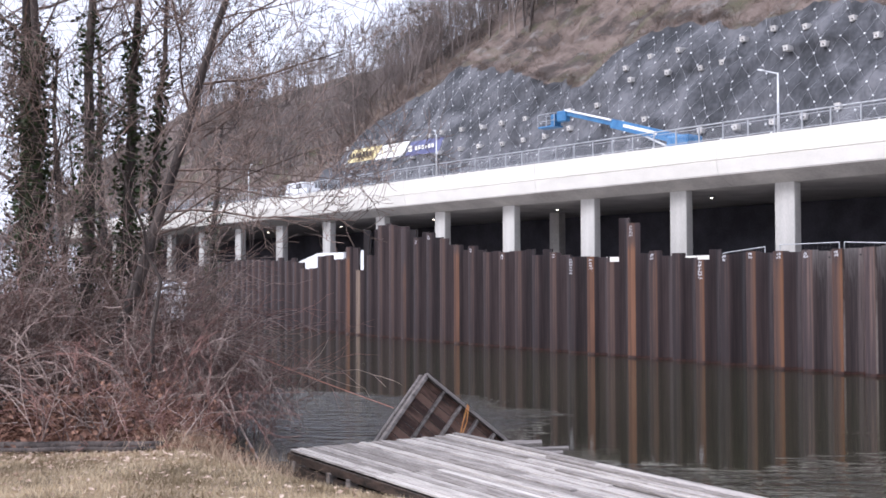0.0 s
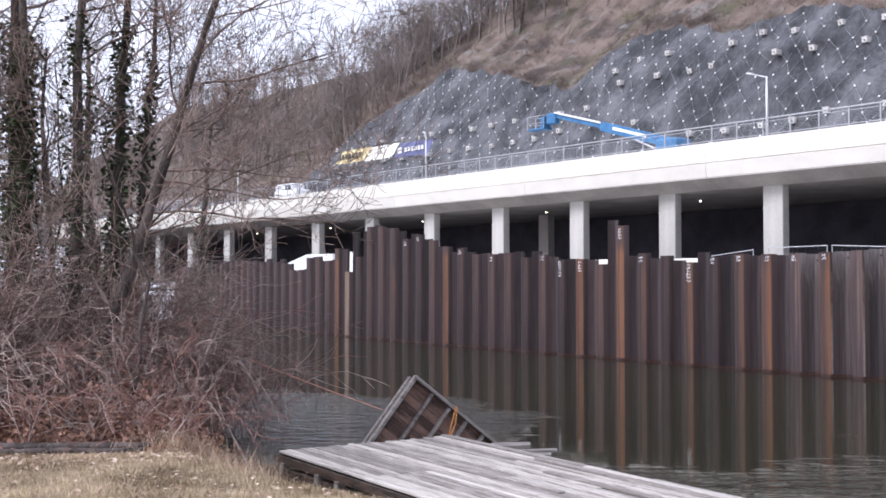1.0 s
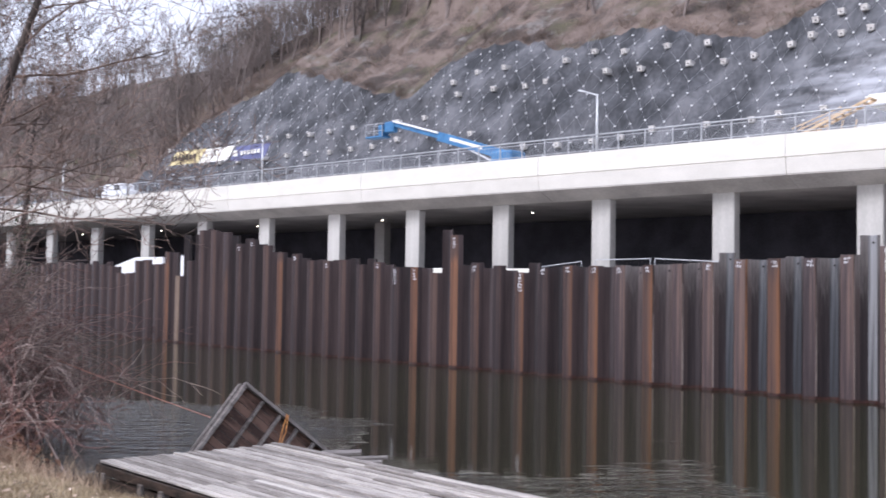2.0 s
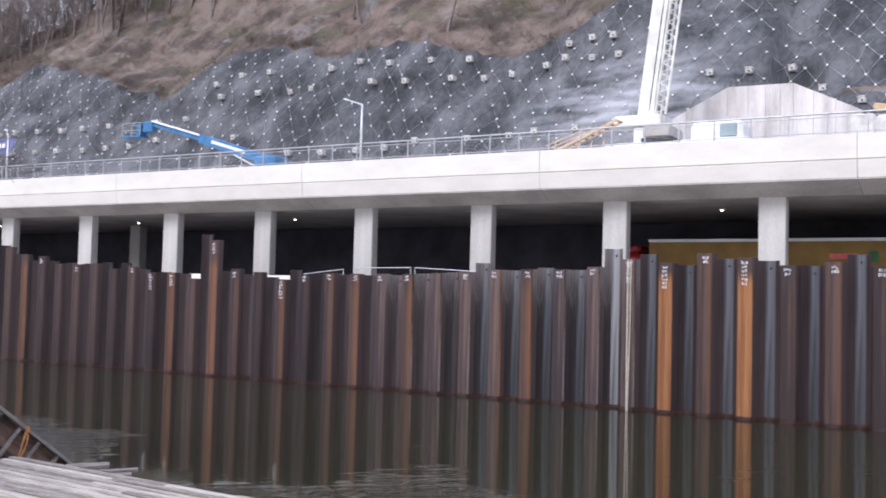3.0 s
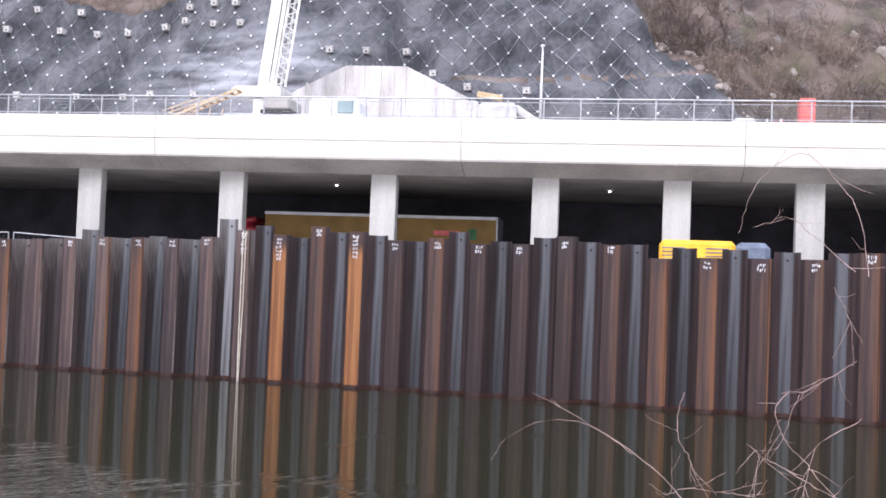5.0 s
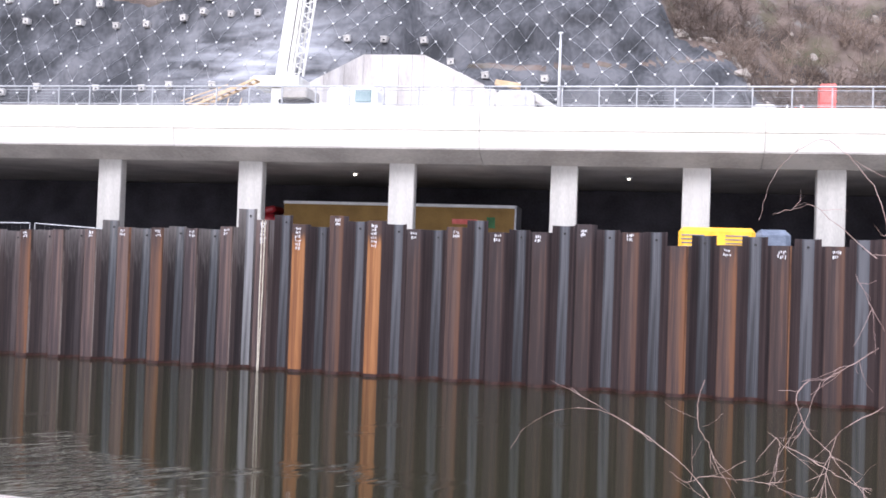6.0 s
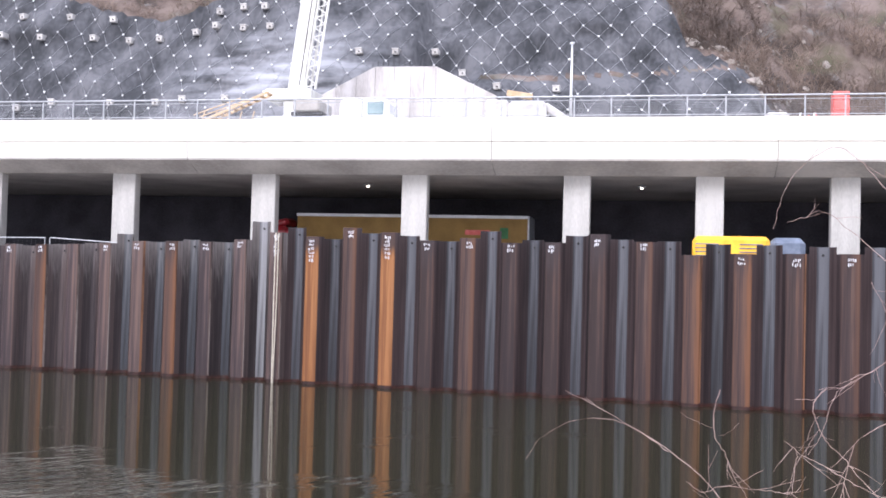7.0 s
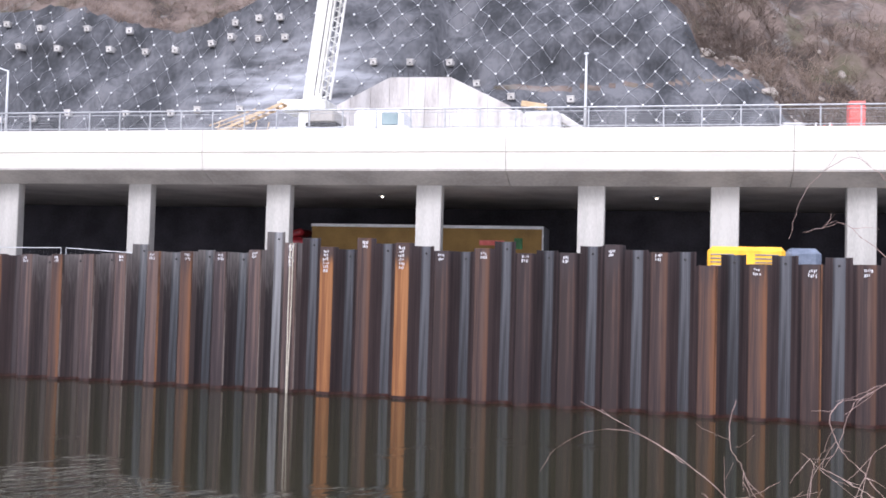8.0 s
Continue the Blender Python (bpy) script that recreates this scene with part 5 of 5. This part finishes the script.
def bank_tree(base, top, radius, rng, limbs, length, label, ivy=0, bend=0.25, depth=3, reach=None):
    base, top = Vector(base), Vector(top)
    ob = thing("bare_tree", Matrix.Translation(base), label, "tree")
    pts = []
    n = 12
    off = Vector((0, 0, 0))
    for i in range(n + 1):
        off = off + Vector((rng.uniform(-1, 1), rng.uniform(-1, 1), 0)) * bend * 0.25
        pts.append((top - base) * (i / n) + off * math.sin(math.pi * i / n))
    t = Tubes(9)
    t.line([pts[0] - Vector((0, 0, 0.4))] + pts, radius, radius * 0.3)
    trunk = new("trunk", t.mesh("trunk", M_BARK))
    trunk.parent = ob
    tw = Tubes(3)
    for _ in range(limbs):
        f = rng.uniform(0.34, 1.0) * n
        i = min(int(f), n - 1)
        p = pts[i].lerp(pts[i + 1], f - i)
        a = rng.uniform(0, 2 * math.pi)
        d = Vector((math.cos(a), math.sin(a), rng.uniform(0.15, 1.1)))
        if reach and rng.random() < 0.55:
            d = Vector((reach[0] + rng.uniform(-0.5, 0.5), reach[1] + rng.uniform(-0.5, 0.5), rng.uniform(-0.05, 0.6)))
        branch(tw, p, d, length * rng.uniform(0.6, 1.2), radius * rng.uniform(0.12, 0.24), depth, rng, 6, 0.2, 0.03, (4, 6), 0.7, (0.4, 0.62), 0.0055)
    crown = new("crown", tw.mesh("crown", M_TWIG))
    crown.parent = ob
    if ivy:
        iv = new("ivy", ivy_on(pts[:int(n * 0.8)], radius * 1.35, ivy, rng))
        iv.parent = ob
        tagged(iv, "dark green ivy climbing the trunk")
    return ob


rng = random.Random(77)
bank_tree((-8.7, 22.4, 0.5), (-8.4, 21.7, 13), 0.2, rng, 14, 3.2, "bare tree thickly wrapped in dark ivy on the bank", 4200)
bank_tree((-7.0, 20.9, 0.6), (-6.6, 20.2, 12.5), 0.15, rng, 15, 3.0, "tall bare grey tree with some ivy on the bank", 1200)
bank_tree((-6.75, 22.0, 0.5), (-5.9, 21.4, 12.5), 0.15, rng, 14, 3.0, "bare tree with dark ivy on its trunk on the bank", 2200)
bank_tree((-6.7, 23.2, 0.4), (-5.75, 22.4, 12), 0.1, rng, 12, 2.6, "slender bare tree with ivy on the bank", 1300)
bank_tree((-6.5, 19.4, 0.7), (-3.2, 18.95, 10.5), 0.135, rng, 28, 3.3, "leaning bare tree reaching over the water", 0, 0.2, 3, (0.9, -0.1))
bank_tree((-8.05, 21.6, 0.6), (-8.2, 21.2, 12), 0.16, rng, 16, 3.2, "bare tree with dark ivy at the lawn's far edge", 3400)
for i in range(12):
    x, y = -10.5 - rng.uniform(0, 17), 25 + rng.uniform(0, 26)
    bank_tree((x, y, 0.6), (x + rng.uniform(-1, 1), y + rng.uniform(-1, 1), rng.uniform(10, 15)), rng.uniform(0.12, 0.24), rng, 11, 3.0, "bare slender tree further along the bank", 900 if i % 3 == 0 else 0, 0.4, 2)


for i in range(12):
    y = 17 + 8 * ((i * 0.618) % 1.0)
    x = -0.17 * y - 2.1 - ((i * 0.381) % 1.0) * y * 0.22
    bank_tree((x, y, 0.6), (x + rng.uniform(-1.2, 1.2), y + rng.uniform(-1, 1), rng.uniform(5, 9)), rng.uniform(0.03, 0.06), rng, 9, 1.8, "thin bare sapling in the bank thicket", 0, 0.7, 2)


# ---- bramble thicket ----
def thicket(x, y, stems, height, rng, mat, lean=(0, 0), label=""):
    ob = thing("bramble_thicket", pose(x, y, land_height(x, y)), label or "tangled leafless brown thicket on the river bank", "thicket", "bank thickets")
    for name, m, share, thick in (("stem_tangle", mat, 0.62, 1.0), ("cane_tangle", M_CANE, 0.38, 1.35)):
        t = Tubes(3)
        for _ in range(int(stems * share)):
            p = Vector((rng.gauss(0, 0.8), rng.gauss(0, 0.8), -0.15))
            d = Vector((rng.uniform(-0.55, 0.55) + lean[0], rng.uniform(-0.55, 0.55) + lean[1], 1.0)).normalized()
            length = height * rng.uniform(0.5, 1.35)
            pts = [p.copy()]
            droop = rng.uniform(0.02, 0.26)
            n = 9
            for k in range(n):
                d = (d + Vector((rng.uniform(-0.24, 0.24), rng.uniform(-0.24, 0.24), -droop * (k / n) * 2.4 + rng.uniform(-0.1, 0.1)))).normalized()
                p = p + d * (length / n)
                pts.append(p.copy())
            t.line(pts, rng.uniform(0.006, 0.013) * thick, 0.004)
            for _ in range(rng.randint(5, 8)):
                i = rng.randint(2, n - 1)
                dd = (pts[i + 1] - pts[i]).normalized() + Vector((rng.uniform(-1, 1), rng.uniform(-1, 1), rng.uniform(-0.9, 0.7)))
                tp, _ = wander(pts[i], dd, rng.uniform(0.3, 1.0), 4, rng, 0.38, -0.03)
                t.line(tp, 0.0065 * thick, 0.0035)
        ob2 = new(name, t.mesh(name, m))
        ob2.parent = ob
        tagged(ob2, "paler grey-brown arching canes" if name == "cane_tangle" else "", kind="stuff")
    return ob


rng = random.Random(5)
spots = []
for i in range(30):
    f = i / 29
    y = 15.6 + 9.5 * ((i * 0.618) % 1.0)
    right = -4.7 - 0.09 * (y - 16)
    x = right - ((i * 0.381) % 1.0) * (y * 0.27)
    spots.append((x, y))
for i, (x, y) in enumerate(spots):
    back = (y - 15.6) / 9.5
    near_edge = x > -6.5
    thicket(x, y, 84, 3.0 + 1.4 * back if not near_edge else 1.9 + 1.5 * back, rng, M_TWIGRED if i % 3 == 0 or near_edge else M_TWIG, (-0.02 + 0.08 * back, -0.05) if near_edge else (0.05, -0.1),
            "reddish leafless thicket drooping over the water" if near_edge else "tangled leafless brown thicket on the river bank")
for x, y in ((-12, 17), (-11, 20), (-13.5, 22), (-10.5, 24), (-13, 27), (-9, 28), (-8, 31), (-12, 33), (-15, 38)):
    thicket(x, y, 60, 3.6, rng, M_TWIG)


# ---- leaf litter and grass ----
def leaves(name, count, place, size, mat, label, rng):
    vs, fs = [], []
    while len(fs) < count:
        spot = place(rng)
        if spot is None:
            continue
        x, y, z, flat = spot
        m = Euler((rng.uniform(-1, 1) * flat, rng.uniform(-1, 1) * flat, rng.uniform(0, 6))).to_matrix()
        s = size * rng.uniform(0.6, 1.4)
        base = len(vs)
        for a, b, c in ((0, -1.2, 0), (0.7, 0, 0.25), (0, 1.2, 0), (-0.7, 0, 0.25)):
            vs.append((x + (m @ Vector((a * s, b * s, c * s))).x, y + (m @ Vector((a * s, b * s, c * s))).y, z + (m @ Vector((a * s, b * s, c * s))).z))
        fs.append((base, base + 1, base + 2, base + 3))
    me = bpy.data.meshes.new(name)
    me.from_pydata(vs, [], fs)
    me.materials.append(mat)
    return tagged(new(name, me), label, "leaves", kind="stuff")


def on_bank(r):
    y = r.uniform(14.2, 19)
    x = -2.6 - 0.05 * (y - 14) - r.random() * 6.5
    z = land_height(x, y)
    return (x, y, z + abs(r.gauss(0, 0.35)) * min(1, (y - 14.2) * 0.6) + 0.03, 1.3) if z > 0 else None


def on_lawn(r):
    y = r.uniform(8.2, 15) if r.random() < 0.5 else r.uniform(13, 15)
    x = r.uniform(-7.5, -0.4)
    z = land_height(x, y)
    return (x, y, z + 0.025, 0.35) if z > 0.15 else None


rng = random.Random(12)
leaves("leaf_litter", 7000, on_bank, 0.045, M_LITTER, "reddish-brown dead leaves lying in the thicket's foot", rng)
leaves("lawn_leaves", 1900, on_lawn, 0.03, material("bleached_leaf", (0.24, 0.15, 0.1), (0.66, 0.52, 0.42), 0.9, 6, 0.0, stain=0.9), "pale dead leaves scattered on the lawn", rng)

blades, faces = [], []
while len(faces) < 42000:
    y = rng.uniform(8.0, 15.2)
    x = rng.uniform(-0.47 * y - 0.3, 0.4)
    if shore_side(x, y) < 0.35:
        continue
    z = land_height(x, y)
    a = rng.uniform(0, 6.28)
    h = rng.uniform(0.025, 0.075) * (2.2 if shore_side(x, y) < 0.9 and rng.random() < 0.6 else 1)
    dx, dy = 0.006 * math.cos(a), 0.006 * math.sin(a)
    lx, ly = rng.uniform(-0.05, 0.05), rng.uniform(-0.05, 0.05)
    base = len(blades)
    blades += [(x - dx, y - dy, z - 0.01), (x + dx, y + dy, z - 0.01), (x + lx, y + ly, z + h)]
    faces.append((base, base + 1, base + 2))
me = bpy.data.meshes.new("grass")
me.from_pydata(blades, [], faces)
me.materials.append(material("straw_grass_blade", (0.19, 0.145, 0.085), (0.54, 0.435, 0.29), 0.9, 0.9, 0.0, stain=0.8, fine=40))
tagged(new("grass", me), "short dry yellow-green lawn grass", "grass", kind="stuff")

tuft, tfaces = [], []
while len(tfaces) < 4600:
    x, y = (rng.gauss(-2.75, 0.5), rng.gauss(14.75, 0.45)) if len(tfaces) < 2600 else (rng.gauss(-1.75, 0.35), rng.gauss(13.3, 0.6))
    if shore_side(x, y) < -0.1 or land_height(x, y) < 0.05:
        continue
    z = land_height(x, y)
    a, h = rng.uniform(0, 6.28), rng.uniform(0.12, 0.38)
    dx, dy, lx, ly = 0.005 * math.cos(a), 0.005 * math.sin(a), rng.gauss(0, 0.14), rng.gauss(0, 0.14)
    base = len(tuft)
    tuft += [(x - dx, y - dy, z - 0.02), (x + dx, y + dy, z - 0.02), (x + lx, y + ly, z + h)]
    tfaces.append((base, base + 1, base + 2))
me = bpy.data.meshes.new("dead_grass")
me.from_pydata(tuft, [], tfaces)
me.materials.append(material("bleached_straw", (0.26, 0.18, 0.12), (0.55, 0.42, 0.3), 0.9, 2.0, 0.0, stain=0.8))
tagged(new("dead_grass", me), "bleached dead grass tufts at the water's edge", "grass", kind="stuff")

# ---- driftwood and logs ----
for x0, y0, x1, y1, r in ((-8.6, 14.5, -3.75, 14.35, 0.075), (-8.2, 14.25, -3.8, 14.15, 0.05), (-3.3, 14.1, -2.45, 14.3, 0.04), (-2.5, 14.6, -1.95, 13.6, 0.035)):
    a, b = Vector((x0, y0, land_height(x0, y0) + r)), Vector((x1, y1, land_height(x1, y1) + r * 0.9))
    t = Tubes(9)
    rl = random.Random(int(x0 * 10))
    t.line([a.lerp(b, i / 8) + Vector((0, rl.uniform(-0.03, 0.03), rl.uniform(-0.012, 0.012))) for i in range(9)], r, r * 0.7)
    tagged(new("log", t.mesh("log", M_BARK)), "long weathered log lying along the lawn's edge" if r > 0.04 else "thin weathered branch lying on the bank", "log", "bank logs")
stick = Tubes(7)
stick.line([Vector((-3.3, 16.2, 1.85)), Vector((-3.15, 16.2, 1.35)), Vector((-2.8, 16.2, 0.7))], 0.01, 0.018)
tagged(new("leaning_branch", stick.mesh("leaning_branch", M_CANE)), "pale broken branch leaning out of the thicket", "branch")

# ---- near shrub at the water's edge ----
shrub = thing("near_shrub", pose(7.66, 4.56, land_height(7.6, 4.6)), "thin bare shrub with reddish twigs at the water's edge", "shrub")
g0 = Vector((7.6, 4.6, land_height(7.6, 4.6)))
rng = random.Random(19)
M_NEAR = material("pale_brown_twig", (0.16, 0.1, 0.09), (0.5, 0.38, 0.35), 0.8, 3.0, 0.1)


def arc(points, r0, r1, twigs, label=""):
    pts = [Vector(p) - g0 for p in points]
    fine = []
    for i in range(len(pts) - 1):
        p0, p1, p2, p3 = pts[max(i - 1, 0)], pts[i], pts[i + 1], pts[min(i + 2, len(pts) - 1)]
        for k in range(6):
            s = k / 6
            fine.append(0.5 * (2 * p1 + (p2 - p0) * s + (2 * p0 - 5 * p1 + 4 * p2 - p3) * s * s + (3 * p1 - p0 - 3 * p2 + p3) * s ** 3) + Vector((rng.uniform(-0.008, 0.008), rng.uniform(-0.008, 0.008), rng.uniform(-0.008, 0.008))))
    fine.append(pts[-1])
    t = Tubes(6)
    t.line(fine, r0 * 0.4, r1 * 0.36)
    for _ in range(twigs):
        i = rng.randint(2, len(fine) - 2)
        d = (fine[i + 1] - fine[i]).normalized() + Vector((rng.uniform(-0.9, 0.9), rng.uniform(-0.9, 0.9), rng.uniform(-0.3, 0.8)))
        tp, e = wander(fine[i], d, rng.uniform(0.08, 0.42), 4, rng, 0.25, 0.02)
        t.line(tp, 0.0022, 0.0012)
        if rng.random() < 0.5:
            tp2, _ = wander(tp[2], e + Vector((rng.uniform(-0.8, 0.8), rng.uniform(-0.8, 0.8), 0.2)), rng.uniform(0.06, 0.2), 3, rng, 0.25)
            t.line(tp2, 0.0018, 0.001)
    ob = new("stem", t.mesh("stem", M_NEAR))
    ob.parent = shrub


arc([(7.55, 4.85, 1.2), (7.24, 5.11, 1.86), (6.93, 5.58, 2.26), (6.57, 6.09, 2.57)], 0.012, 0.005, 3)
arc([(7.05, 5.4, 2.12), (6.88, 5.68, 2.32), (6.66, 5.95, 2.35), (6.42, 6.18, 2.2), (6.31, 6.27, 2.0)], 0.007, 0.004, 0)
arc([(7.29, 5.1, 2.64), (7.27, 5.13, 2.33), (7.32, 5.06, 2.14), (7.37, 4.99, 1.95), (7.45, 4.87, 1.71)], 0.009, 0.004, 3)
arc([(7.1, 5.33, 2.44), (7.18, 5.22, 2.37), (7.25, 5.12, 2.33)], 0.004, 0.004, 0)
arc([(7.35, 4.95, 2.38), (7.32, 5.0, 2.32), (7.27, 5.07, 2.27)], 0.003, 0.004, 0)
arc([(7.55, 4.33, 2.7), (7.5, 4.4, 2.56), (7.54, 4.34, 2.35), (7.61, 4.21, 2.19), (7.68, 4.09, 2.03), (7.78, 3.9, 1.8)], 0.01, 0.005, 4)
arc([(7.44, 4.6, 2.28), (7.49, 4.52, 2.2), (7.48, 4.54, 2.07), (7.45, 4.59, 1.82)], 0.006, 0.004, 3)
arc([(7.56, 4.4, 2.35), (7.53, 4.46, 2.29), (7.49, 4.52, 2.2)], 0.004, 0.003, 1)
arc([(6.91, 5.12, 1.94), (6.99, 5.01, 1.87), (7.08, 4.89, 1.92), (7.24, 4.64, 1.91), (7.35, 4.47, 1.9), (7.43, 4.32, 1.79)], 0.008, 0.004, 5)
arc([(7.38, 4.41, 2.2), (7.48, 4.25, 2.11), (7.56, 4.09, 2.02), (7.68, 3.88, 1.9)], 0.008, 0.004, 5)
arc([(7.73, 3.88, 2.97), (7.64, 4.06, 2.82), (7.55, 4.23, 2.68), (7.51, 4.3, 2.46), (7.49, 4.32, 2.35)], 0.009, 0.004, 8)
arc([(7.62, 3.77, 2.55), (7.49, 4.02, 2.35), (7.45, 4.1, 2.08), (7.43, 4.14, 1.84)], 0.009, 0.004, 7)
arc([(7.43, 4.72, 3.92), (7.47, 4.65, 4.21), (7.55, 4.53, 4.43), (7.67, 4.31, 4.55), (7.77, 4.13, 4.38), (7.86, 3.95, 4.08), (7.9, 3.88, 3.61)], 0.004, 0.009, 3)
arc([(7.67, 4.32, 4.65), (7.69, 4.28, 4.55), (7.73, 4.21, 4.49)], 0.002, 0.004, 0)
arc([(7.4, 4.58, 3.96), (7.46, 4.47, 4.0), (7.53, 4.36, 4.05), (7.63, 4.19, 3.9), (7.77, 3.92, 3.64)], 0.003, 0.008, 4)
arc([(7.61, 4.0, 3.51), (7.65, 3.93, 3.35), (7.71, 3.82, 3.1)], 0.004, 0.007, 4)
for i in range(5):
    x, y = 8.3 + 0.11 * i, 3.6 - 0.2 * i
    pts = [(x + 0.1, y - 0.05, 1.2)]
    for k in range(3):
        pts.append((x + rng.uniform(-0.14, 0.06) - 0.03 * k, y + rng.uniform(-0.1, 0.1), 1.75 + 0.42 * k + rng.uniform(-0.1, 0.1)))
    arc(pts, 0.01, 0.004, 13)
